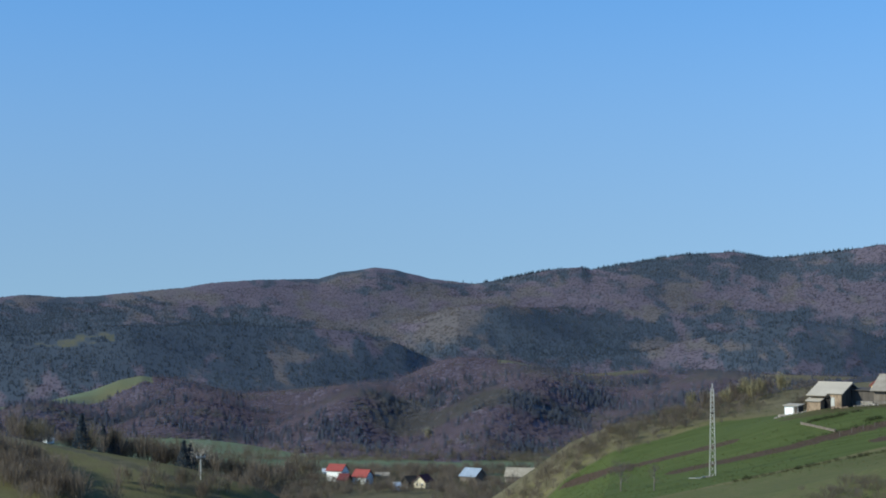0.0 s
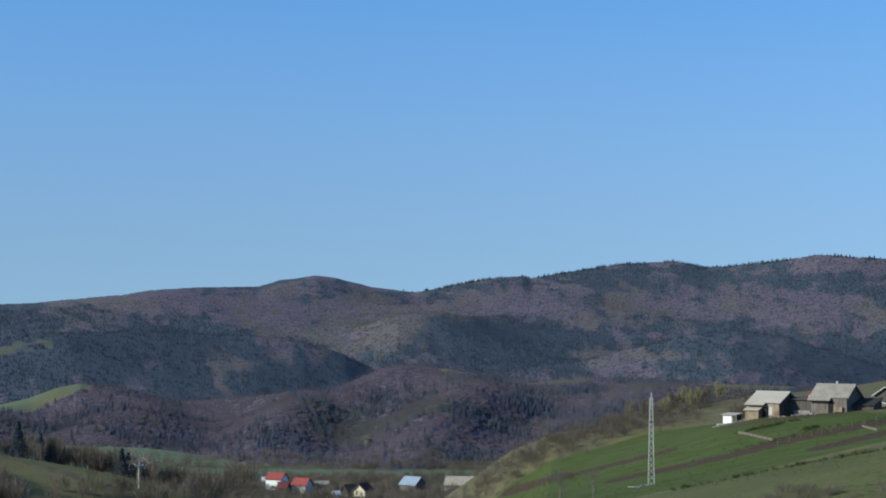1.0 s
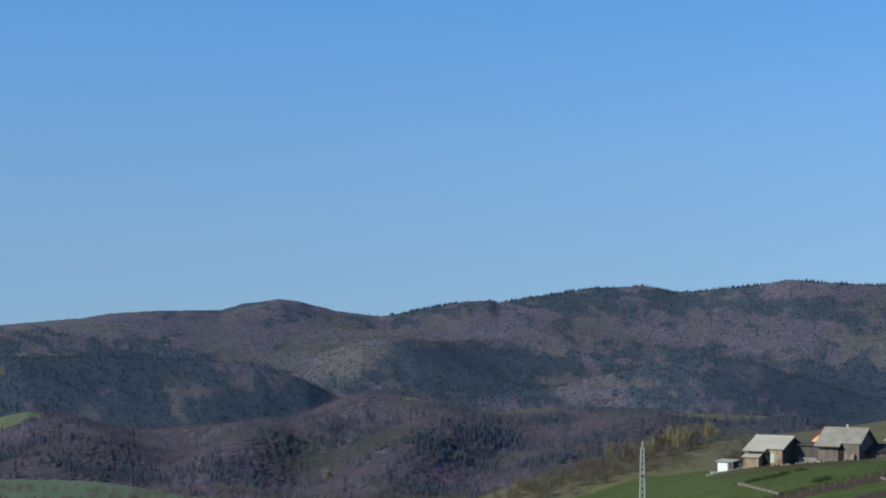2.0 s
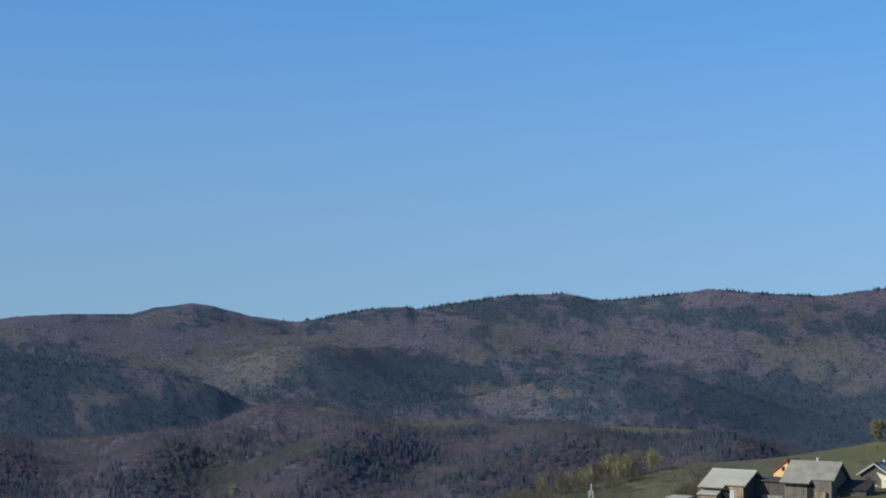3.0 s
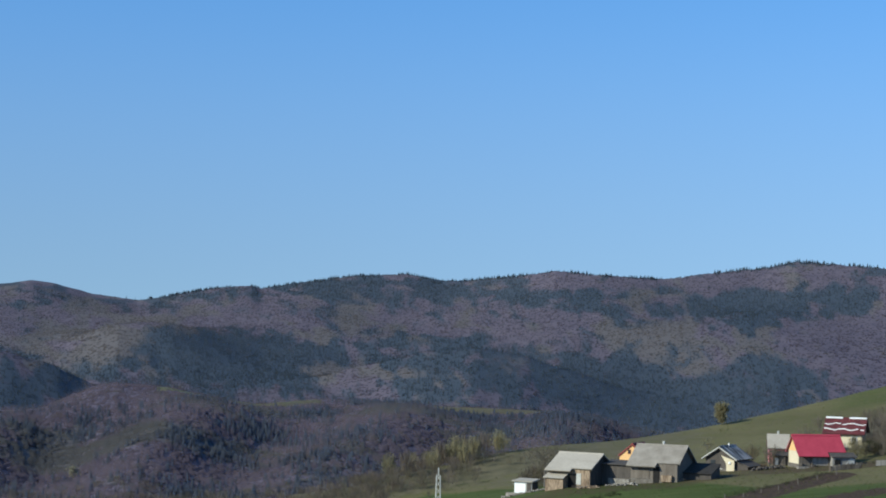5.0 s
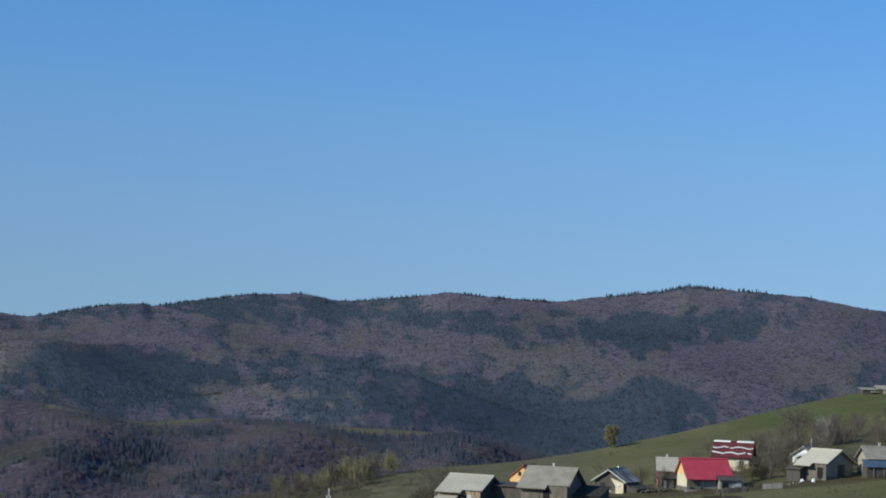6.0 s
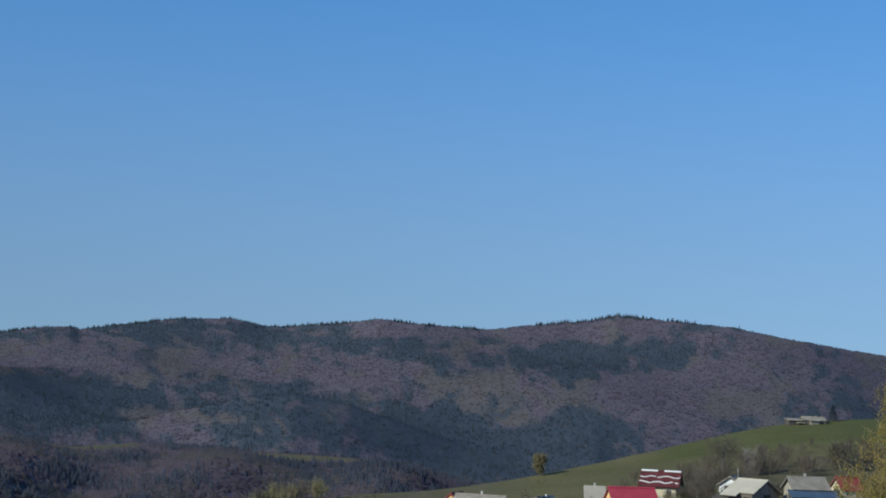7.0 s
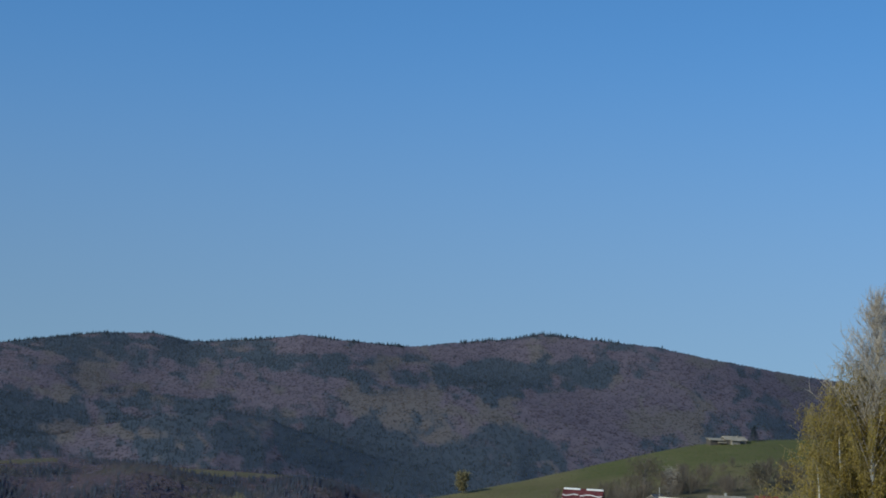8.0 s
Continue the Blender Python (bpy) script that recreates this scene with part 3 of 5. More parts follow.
def mountain_mix(a, r, x, y, el):
    """The same for the mountain behind; the dark spur and side valley towards the west are last."""
    p, q = a * 36 + 0.06 * r, r * np.tan(np.radians(el)) * 1.2 + 0.10 * r
    u = 0.8 * p + 0.6 * q + 34 * (fbm(p, q, 24, 1, 3) - 0.5)
    v = 0.8 * q - 0.6 * p + 34 * (fbm(p + 99, q, 24, 2, 3) - 0.5)
    n1, n2 = 0.5 * fbm(u, v, 70, 3, 4) + 0.5 * fbm(u + 70, v, 26, 5, 3), fbm(u - 500, v + 90, 32, 6, 3)
    firs = patches(a, el, FIR_WEST) + patches(a, el, FIR_EAST) + 0.2 * bump(a, el * 4, -16.0, -2.6, 2.4) + 0.30 * bump(a, el * 4, -20.5, -6.0, 3.2)
    tans, bares = patches(a, el, TAN_SPOTS), patches(a, el, BARE_SPOTS)
    n1, n2 = n1 + 0.55 * (fbm(u, v, 12, 7, 3) - 0.5), n2 + 0.3 * (fbm(u + 900, v, 9, 2, 2) - 0.5)
    return n1 + 1.05 * firs - bares - 1.1 * tans - 0.555, n2 + 1.2 * tans - 0.5 * bares - 0.60


def build_land():
    fine = np.arange(-24, 28.01, 0.12)
    cols = np.radians(np.concatenate([np.arange(-180, -24, 4.0), fine, np.arange(28.5, 180, 4.0)]))
    rows = np.concatenate([[0.5], np.arange(8, 120, 8), np.arange(120, 300, 2.0), np.arange(300, 420, 1.5), np.arange(420, 690, 4.5), np.arange(690, 1150, 6), np.arange(1150, 2450, 13), [2520, 2650, 2850, 3100, 3500, 4000, 4900]])
    A, Rr = np.meshgrid(cols, rows)
    x, y = np.sin(A) * Rr, np.cos(A) * Rr
    z = terrain(x, y)
    nr, nc = x.shape
    i = np.arange(nr * nc).reshape(nr, nc)
    j = np.roll(i, -1, axis=1)
    quads = np.stack([i[:-1], i[1:], j[1:], j[:-1]], -1).reshape(-1, 4)
    me = mesh_of("ground", np.stack([x, y, z], -1).reshape(-1, 3), quads[:, ::-1], [M_LAND])
    az, r = np.degrees(A), Rr
    slope_here = slope_height(x, y) + 100 > z - 2.5
    lush = smooth(-21, -10, x) * smooth(-3, 3, y - 162.5 - 0.72 * x) * (1 - smooth(0, 12, r - np.interp(x, [-14, -8, 7, 18, 28, 43, 60, 80], [252, 258, 266, 276, 270, 246, 229, 236]))) * slope_here
    lush = np.maximum(lush, 0.5 * smooth(2, 26, r - np.interp(az, [12, 21, 25], [315, 335, 340])) * smooth(13.5, 17, az) * slope_here)
    lush = np.maximum(lush, 0.5 * smooth(3, -3, y - 161 - 0.72 * x) * slope_here)
    soil = np.maximum.reduce([0.55 * strip(x, y, [(64, 249), (76, 251), (90, 253), (108, 253)], 4.5), 0.5 * strip(x, y, [(31, 243), (46, 240), (60, 252), (72, 251), (90, 252)], 5.5), strip(x, y, [(-10, 254), (-0.6, 241), (9, 235), (16, 231)], 3.0), strip(x, y, [(8.8, 210), (17.7, 209), (26.6, 209), (36, 214), (47, 218), (55, 223.5), (62, 231), (70, 240)], 2.8), strip(x, y, [(39, 200), (48.5, 207), (58.6, 214), (70, 221)], 2.4), 0.45 * strip(x, y, [(14, 59), (20, 56), (26, 53), (34, 49)], 4.0)]) * slope_here
    dry = np.maximum.reduce([1.0 * (1 - smooth(3, 14, np.abs(r - np.interp(az, [-2, 6, 12], [284, 300, 318])))) * (az < 9), 0.55 * smooth(2, 14, r - np.interp(x, [-14, -8, 7, 18, 28, 43, 60, 80], [252, 258, 266, 276, 270, 262, 256, 268])) * smooth(15, 11, az), 0.8 * smooth(84, 88, x) * smooth(275, 290, y) * smooth(322, 305, y)]) * slope_here
    meadow = (z < FLOOR + 100 + 7) * smooth(560, 590, r) * (0.62 + 0.38 * (vnoise(x / 70, y / 26, 6) > 0.38)) 
    meadow = np.maximum(meadow, np.where(az < -10, 0.6, 0.42) * (1 - wood_cover(x, y)) * (r > 760))
    dry = np.maximum(dry, smooth(-50, -60, x) * smooth(280, 250, y) * smooth(120, 150, y) * np.maximum(0.3, strip(x, y, [(-130, 229), (-100, 227), (-78, 217), (-66, 212)], 1.6)))
    wood = wood_cover(x, y)
    dry = np.maximum(dry, 0.9 * smooth(600, 560, r) * (z < FLOOR + 100 + 12) * smooth(380, 400, r))
    dry = np.maximum(dry, 0.55 * strip(x, y, [(-30, 246), (-14, 252), (-6, 263), (4, 275)], 5))
    dry = np.maximum(dry, 0.3 * smooth(3, -3, y - 150 - 0.72 * x) * slope_here * (x > -20))
    dry = np.maximum(dry, np.where(az < -10, 0.5, 0.85) * (1 - wood) * (r > 760))
    dry = np.maximum(dry, 0.7 * (z < FLOOR + 107) * (np.maximum(strip(x, y, [(-260, 560), (-120, 596), (60, 600)], 9), strip(x, y, [(-150, 640), (-60, 655), (60, 640)], 8))))
    meadow = meadow * (1 - np.where((r > 480) & (r < 760), dry, 0))
    el = np.degrees(np.arctan2(z - 100, r))
    on_ridge = r < mid_range(az) + 60
    near_mix, far_mix = ridge_mix(az, r, x, y, el), mountain_mix(az, r, x, y, el)
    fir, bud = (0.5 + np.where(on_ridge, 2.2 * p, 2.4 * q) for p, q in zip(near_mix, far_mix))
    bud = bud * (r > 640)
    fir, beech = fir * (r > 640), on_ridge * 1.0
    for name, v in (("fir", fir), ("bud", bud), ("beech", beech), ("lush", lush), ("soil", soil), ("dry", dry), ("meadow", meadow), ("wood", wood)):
        a = me.attributes.new(name, "FLOAT", "POINT")
        a.data.foreach_set("value", np.clip(v, 0, 1).astype(np.float32).ravel())
    me.polygons.foreach_set("use_smooth", np.ones(len(me.polygons), dtype=bool))
    tagged(new("ground", me), "rolling green and wooded hill country in early spring", "ground", kind="structure")


build_land()


# ---- woods ----
def clouds(base, h, n, shape, size, rng, low=0.3):
    """Crowns as n loose twig clumps each: base points, heights; shape: crown half-width and half-height over the height."""
    m = len(base)
    d = rng.normal(size=(m, n, 3))
    d /= np.linalg.norm(d, axis=2, keepdims=True)
    rad = rng.random((m, n, 1)) ** 0.3
    wide = (h * shape[0] * rng.uniform(0.75, 1.3, m))[:, None]
    c = d * rad
    c[..., :2] *= wide[..., None]
    c[..., 2] *= (h * shape[1])[:, None]
    c += base[:, None, :]
    c[..., 2] += (h * (1 - shape[1]))[:, None]
    face = d + 0.5 * rng.normal(size=d.shape) + np.array([0, 0, 0.45])
    face /= np.linalg.norm(face, axis=2, keepdims=True)
    t1 = np.cross(face, rng.normal(size=d.shape))
    t1 /= np.linalg.norm(t1, axis=2, keepdims=True) + 1e-9
    t2 = np.cross(face, t1)
    s = (h * size * 2.1)[:, None, None]
    corners = []
    for k in range(3):
        a = 2.094 * k + rng.uniform(-0.4, 0.4, (m, n, 1))
        q = rng.uniform(0.65, 1.35, (m, n, 1)) * s
        corners.append(c + q * (np.cos(a) * t1 + np.sin(a) * t2))
    v = np.stack(corners, 2)
    return v.reshape(-1, 3), np.repeat(rng.random(m), n * 3)


def slivers(base, h, n, spread, width, rng):
    """Leafless crowns: n thin upright branches that fan out from each stem."""
    m = len(base)
    a = rng.uniform(0, 6.283, (m, n))
    out = rng.random((m, n)) ** 0.6 * spread * h[:, None] * rng.uniform(0.8, 1.25, m)[:, None]
    z0 = rng.uniform(0.0, 0.5, (m, n)) * h[:, None]
    z1 = z0 + (0.32 + 0.4 * rng.random((m, n))) * h[:, None]
    z1 = np.minimum(z1, h[:, None] * (1 - 0.35 * (out / (spread * h[:, None] * 1.3)) ** 2))
    ca, sa = np.cos(a), np.sin(a)
    low = np.stack([ca * out * 0.45, sa * out * 0.45, z0], -1) + base[:, None]
    top = np.stack([ca * out, sa * out, z1], -1) + base[:, None]
    b = rng.uniform(0, 6.283, (m, n))
    side = np.stack([np.cos(b), np.sin(b), 0 * b], -1) * (h * width)[:, None, None] * rng.uniform(0.5, 1.4, (m, n, 1))
    mid = low + (top - low) * 0.6
    v = np.stack([low, mid + side, top - side * 0.6], 2)
    return v.reshape(-1, 3), np.repeat(rng.random(m), n * 3)


def cones(base, h, tiers, sides, wide, rng):
    """Firs: ragged tiers of boughs that narrow upward."""
    m = len(base)
    vs = []
    ang0 = rng.random(m) * 6.28
    width = h * wide * rng.uniform(0.8, 1.25, m)
    for k in range(tiers):
        f = k / tiers
        z0, z1 = 0.12 + 0.8 * f, min(1.0, 0.12 + 0.8 * f + 1.25 / tiers)
        rr = (1 - f) ** 0.9
        a = ang0[:, None] + np.arange(sides)[None] * 6.283 / sides + k * 0.7
        jag = rng.uniform(0.7, 1.25, (m, sides))
        p = np.stack([np.cos(a) * jag * rr * width[:, None], np.sin(a) * jag * rr * width[:, None], (z0 + 0.05 * rng.normal(size=(m, sides))) * h[:, None]], -1) + base[:, None]
        q = np.roll(p, -1, axis=1)
        top = base + np.stack([0 * h, 0 * h, z1 * h], -1)
        vs.append(np.stack([p, q, np.broadcast_to(top[:, None], p.shape)], 2).reshape(m, -1, 3))
    v = np.concatenate(vs, 1)
    return v.reshape(-1, 3), np.repeat(rng.random(m), v.shape[1])


def domes(base, h, wide, rng, sides=5):
    """Closed rounded crowns, lumpy, five-sided: points, triangles and tints."""
    m = len(base)
    a = rng.uniform(0, 6.283, m)[:, None] + np.arange(sides)[None] * 6.283 / sides
    w = (h * wide * rng.uniform(0.75, 1.3, m))[:, None]
    rings = []
    for z, rr, turn in ((0.02, 1.0, 0.0), (0.60, 0.78, 0.6)):
        q = w * rr * rng.uniform(0.75, 1.2, (m, sides))
        rings.append(np.stack([np.cos(a + turn) * q, np.sin(a + turn) * q, h[:, None] * (z + 0.12 * rng.random((m, sides)))], -1))
    top = np.stack([0.2 * w[:, 0] * rng.normal(size=m), 0.2 * w[:, 0] * rng.normal(size=m), h], -1)[:, None]
    v = np.concatenate([rings[0], rings[1], top], 1) + base[:, None]
    i = np.arange(sides)
    j = (i + 1) % sides
    f = np.concatenate([np.stack([i, j, sides + i], -1), np.stack([j, sides + j, sides + i], -1), np.stack([sides + i, sides + j, np.full(sides, 2 * sides)], -1)])
    k = 2 * sides + 1
    faces = (np.arange(m)[:, None, None] * k + f[None]).reshape(-1, 3)
    return v.reshape(-1, 3), faces, np.repeat(rng.random(m), k)


def trunks(base, h, w, rng):
    m = len(base)
    a = rng.random(m) * 6.28
    dx = np.stack([np.cos(a) * h * w, np.sin(a) * h * w, 0 * h], -1)
    top = base + np.stack([rng.normal(size=m) * 0.04 * h, rng.normal(size=m) * 0.04 * h, h * 0.8], -1)
    perp = np.stack([-dx[:, 1], dx[:, 0], dx[:, 2]], -1)
    low = base - np.array([0, 0, 0.5])
    t = np.stack([np.stack([low - dx, low + dx, top], 1), np.stack([low - perp, low + perp, top], 1)], 1)
    return t.reshape(-1, 3), np.repeat(rng.random(m), 6)


def forest(name, label, x, y, h, kind, rng, mats, twigs=0, tiers=1):
    """One mass of trees. kind: 0 bare broadleaf, 1 fir, 2 budding broadleaf, 3 pale broadleaf. mats: a material for each."""
    base = np.stack([x, y, terrain(x, y)], -1)
    vs, fs, idx, tint, count = [], [], [], [], 0
    tone = np.clip(0.5 + 1.5 * (fbm(x, y, 52, 0, 3) - 0.5) + 0.7 * (fbm(x - 400, y, 13, 4, 2) - 0.5) + 0.3 * (rng.random(len(x)) - 0.5), 0, 1)

    def put(v, t, slot, f=None):
        nonlocal count
        f = np.arange(len(v)).reshape(-1, 3) if f is None else f
        vs.append(v), tint.append(t), fs.append(f + count), idx.append(np.full(len(f), slot))
        count += len(v)

    for k in (0, 2, 3):
        s = kind == k
        if s.any():
            v, f, t = domes(base[s] - np.array([0, 0, 1.0]) * h[s][:, None] * 0.6, h[s] * 0.85, 0.75, rng, 4)
            put(v, np.repeat(tone[s], len(v) // len(base[s])), k, f)
            if twigs:
                v, t = slivers(base[s], h[s], twigs, 0.34, 0.02, rng)
                put(v, np.repeat(tone[s], len(v) // len(base[s])), k)
    s = kind == 1
    if s.any():
        v, t = cones(base[s] - np.array([0, 0, 1.0]) * h[s][:, None] * 0.3, h[s] * (1.15 if twigs else 0.95), tiers, 6 if twigs else 5, 0.24 if twigs else 0.32, rng)
        put(v, np.repeat(tone[s], len(v) // len(base[s])), 1)
    me = mesh_of(name, np.concatenate(vs), np.concatenate(fs), mats, np.concatenate(idx), np.concatenate(tint))
    me.polygons.foreach_set("use_smooth", np.ones(len(me.polygons), dtype=bool))
    return tagged(new(name, me), label, "woods", kind="stuff")


def scatter(n, az0, az1, r0, r1, rng):
    """Even over the plan: bearings and ranges."""
    r = np.sqrt(rng.uniform(r0 * r0, r1 * r1, n))
    a = rng.uniform(az0, az1, n)
    return a, r, np.sin(np.radians(a)) * r, np.cos(np.radians(a)) * r


def near_ridge_woods():
    rng = np.random.default_rng(11)
    a, r, x, y = scatter(72000, -23.5, 15.5, 625, 1100, rng)
    ok = (r < mid_range(a) + np.where(a < -13, 120, 14)) & (wood_cover(x, y) > 0.5) & (rng.random(len(a)) < 0.72)
    a, r, x, y = a[ok], r[ok], x[ok], y[ok]
    el = np.degrees(np.arctan2(terrain(x, y) - 100, r))
    fir, bud = ridge_mix(a, r, x, y, el)
    kind = np.where(fir + rng.normal(size=len(a)) * 0.13 > 0.02, 1, 0)
    kind = np.where((kind == 0) & (bud + rng.normal(size=len(a)) * 0.07 > 0), 2, kind)
    kind = np.where((kind == 0) & (rng.random(len(a)) < np.where(a > 0, 0.06, 0.02)), 3, kind)
    h = rng.uniform(2.6, 5.2, len(a)) * np.where(kind == 1, 1.1, np.where(kind == 3, 1.35, 1.05)) * np.where(r > mid_range(a) - 75, 0.75, 1.0)
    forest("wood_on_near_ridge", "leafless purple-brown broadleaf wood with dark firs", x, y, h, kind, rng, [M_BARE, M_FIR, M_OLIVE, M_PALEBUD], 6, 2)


def mountain_woods():
    rng = np.random.default_rng(12)
    a, r, x, y = scatter(142000, -24, 27.5, 1150, 2360, rng)
    z = terrain(x, y) - 100
    el = np.degrees(np.arctan2(z, r))
    mid_el = np.interp(a, MID_AZ, MID_EL)
    ok = (r < far_range(a) + 18) & (r > mid_range(a) + 100) & (el > mid_el - 0.55) & (wood_cover(x, y) > 0.5)
    a, r, x, y, el = a[ok], r[ok], x[ok], y[ok], el[ok]
    fir, bud = mountain_mix(a, r, x, y, el)
    kind = np.where(fir + rng.normal(size=len(a)) * 0.075 > 0, 1, 0)
    kind = np.where((kind == 0) & (bud + rng.normal(size=len(a)) * 0.075 > 0), 2, kind)
    kind = np.where((kind == 1) & (rng.random(len(a)) < 0.10) & (fbm(x, y, 30, 3, 2) > 0.5), 2, kind)
    kind = np.where((kind == 2) & (bud > 0.08) & (rng.random(len(a)) < 0.3), 3, kind)
    crest = r > far_range(a) - np.where(a < -5, 70, 30)
    kind = np.where(crest & ((a > 4) | (a < -5)), np.where((rng.random(len(a)) < np.where(a > 18, 0.03, 0.12)) & (a > -5), 1, 0), kind)
    h = rng.uniform(2.2, 4.2, len(a)) * np.where(kind == 1, 1.0, 0.9) * np.where(crest, np.where(kind == 1, 1.1, np.where((a < -5) | (a > 18), 0.6, 0.75)), 1.0)
    forest("wood_on_mountain", "far mixed mountain wood of dark firs and bare broadleaf trees", x, y, h, kind, rng, [M_HAZEBARE, M_HAZEFIR, M_HAZEBUD, M_PALEBUD])


def crest_firs():
    """Single firs that stand out along the skyline, in loose bands."""
    rng = np.random.default_rng(13)
    a = rng.uniform(-6, 19, 2600)
    keep = rng.random(len(a)) < np.interp(a, [-6, -4.5, -3.4, -2, 0.5, 2, 3.5, 4.5, 6.2, 8, 11, 14, 16, 18, 19], [0.05, 0.5, 0.6, 0.1, 0.5, 0.6, 0.15, 0.3, 0.55, 0.4, 0.3, 0.5, 0.45, 0.2, 0.05]) * smooth(0.35, 0.6, vnoise(a * 2.2, a * 0 + 1, 4))
    a = a[keep]
    r = far_range(a) + rng.uniform(-14, 3, len(a))
    x, y = np.sin(np.radians(a)) * r, np.cos(np.radians(a)) * r
    forest("firs_on_skyline", "scattered firs standing out along the mountain's crest", x, y, rng.uniform(2.4, 4.8, len(a)), np.ones(len(a), int), rng, [M_HAZEBARE, M_CRESTFIR], 1, 3)


near_ridge_woods()
mountain_woods()
crest_firs()


def scrub(name, label, x, y, h, rng, fine=2.0, wide=0.42, mats=(None, None), share=0.2):
    base = np.stack([x, y, terrain(x, y) - 0.15], -1)
    k = rng.random(len(x)) < share
    vs, idx, tint = [], [], []
    for s, slot in ((~k, 0), (k, 1)):
        if s.any():
            for v, t in (slivers(base[s], h[s], int(64 * fine), wide, 0.0105, rng), clouds(base[s], h[s], int((34 if slot else 10) * fine), (wide, 0.46), 0.019, rng)):
                vs.append(v), tint.append(t), idx.append(np.full(len(v) // 3, slot))
    v, t = trunks(base, h, 0.014, rng)
    vs.append(v), tint.append(t), idx.append(np.full(len(v) // 3, 2))
    v = np.concatenate(vs)
    me = mesh_of(name, v, np.arange(len(v)).reshape(-1, 3), [mats[0] or M_SCRUB, mats[1] or M_BUD, M_TRUNK], np.concatenate(idx), np.concatenate(tint))
    return tagged(new(name, me), label, "shrubs", kind="stuff")


def line_of(pts, n, jitter, rng):
    pts = np.array(pts, float)
    seg = np.hypot(*np.diff(pts, axis=0).T)
    t = np.sort(rng.uniform(0, seg.sum(), n))
    cum = np.concatenate([[0], np.cumsum(seg)])
    return np.interp(t, cum, pts[:, 0]) + rng.normal(size=n) * jitter, np.interp(t, cum, pts[:, 1]) + rng.normal(size=n) * jitter


def all_scrub():
    rng = np.random.default_rng(21)
    # along the lip of the slope, towards the valley
    x, y = line_of([(-24, 262), (-12, 272), (0, 284), (12, 294), (24, 306)], 430, 6.0, rng)
    scrub("scrub_along_slope_edge", "bare brown scrub with a few budding bushes along the slope edge", x, y, rng.uniform(1.0, 3.0, len(x)), rng, 1.1, 0.5, share=0.3)
    x, y = line_of([(16, 303), (26, 308), (34, 311)], 26, 3.0, rng)
    scrub("budding_thicket", "thicket of yellow-green budding bushes at the field's far edge", x, y, rng.uniform(3.2, 5.6, len(x)), rng, 2.0, 0.3, (None, M_SPRING), share=0.6)
    x, y = line_of([(30, 266), (36, 270), (41, 268)], 14, 2.0, rng)
    scrub("scrub_behind_barns", "leafless brown bushes behind the wooden barns", x, y, rng.uniform(2.4, 4.5, len(x)), rng, 2.2, share=0.1)
    x, y = line_of([(86, 296), (96, 298), (104, 302), (112, 298), (126, 300), (140, 296)], 105, 5.5, rng)
    scrub("scrub_in_gully", "leafless brown thicket in a shallow gully of the slope", x, y, rng.uniform(1.2, 4.8, len(x)), rng, 1.8, 0.5, share=0.06)
    x, y = line_of([(104, 318), (122, 324), (136, 324)], 22, 2.5, rng)
    scrub("hedge_on_slope", "low dark hedge across the upper slope", x, y, rng.uniform(1.2, 2.6, len(x)), rng, 1.8, share=0.05)
    x, y = line_of([(84, 262), (90, 266), (96, 268), (104, 264)], 34, 2.6, rng)
    scrub("yard_bushes", "tangled leafless bushes between the farm houses", x, y, rng.uniform(1.0, 2.8, len(x)), rng, 1.8, 0.5, share=0.15)
    x, y = line_of([(64, 251.5), (69, 252), (76, 252.5), (84, 254), (94, 254), (104, 255)], 70, 1.6, rng)
    scrub("yard_weeds", "low brown weeds and brush in the trodden farmyard", x, y, rng.uniform(0.25, 0.8, len(x)), rng, 1.4, 0.8, (M_SCRUB, M_WEED), share=0.4)
    x, y = line_of([(80.5, 262.5), (82.0, 264.0)], 7, 0.6, rng)
    scrub("dooryard_bush", "dark tangled bush before the yellow house", x, y, rng.uniform(1.6, 2.9, len(x)), rng, 2.4, 0.45, (M_WEED, M_BUD), share=0.35)
    x, y = line_of([(62, 262), (70, 268), (80, 274), (90, 268)], 30, 3.0, rng)
    scrub("garden_bushes", "leafless garden bushes behind the farm houses", x, y, rng.uniform(1.8, 3.6, len(x)), rng, 2.2, share=0.2)
    x, y = line_of([(27, 212.4), (36, 217.2), (47, 221.4), (55, 227), (62, 234), (70, 243)], 300, 0.7, rng)
    scrub("weed_strip", "dark low weed strip beside the ploughed earth", x, y, rng.uniform(0.25, 0.7, len(x)), rng, 0.7, 0.8, (M_WEED, M_WEED), share=0.5)
    x, y = line_of([(29.6, 229.6), (34.6, 231), (39.4, 234)], 90, 0.5, rng)
    scrub("low_hedge", "low dark hedge below the wooden barns", x, y, rng.uniform(0.3, 0.9, len(x)), rng, 1.2, 0.8, (M_WEED, M_WEED), share=0.6)
    x, y = line_of([(15, 169), (20.5, 171.5), (28, 178), (36.4, 181), (46, 183), (60, 190)], 240, 0.5, rng)
    scrub("hedge_between_fields", "low ragged weed strip between two fields", x, y, rng.uniform(0.3, 0.9, len(x)), rng, 1.2, 0.7, (M_WEED, M_WEED), share=0.5)
    x, y = line_of([(-3, 238), (2, 232)], 16, 1.2, rng)
    scrub("field_bush", "brown leafless bush in the green field", x, y, rng.uniform(0.6, 1.7, len(x)), rng, 2.0, 0.6, share=0.05)
    x, y = line_of([(38.5, 221.5), (41.6, 222.3)], 14, 0.4, rng)
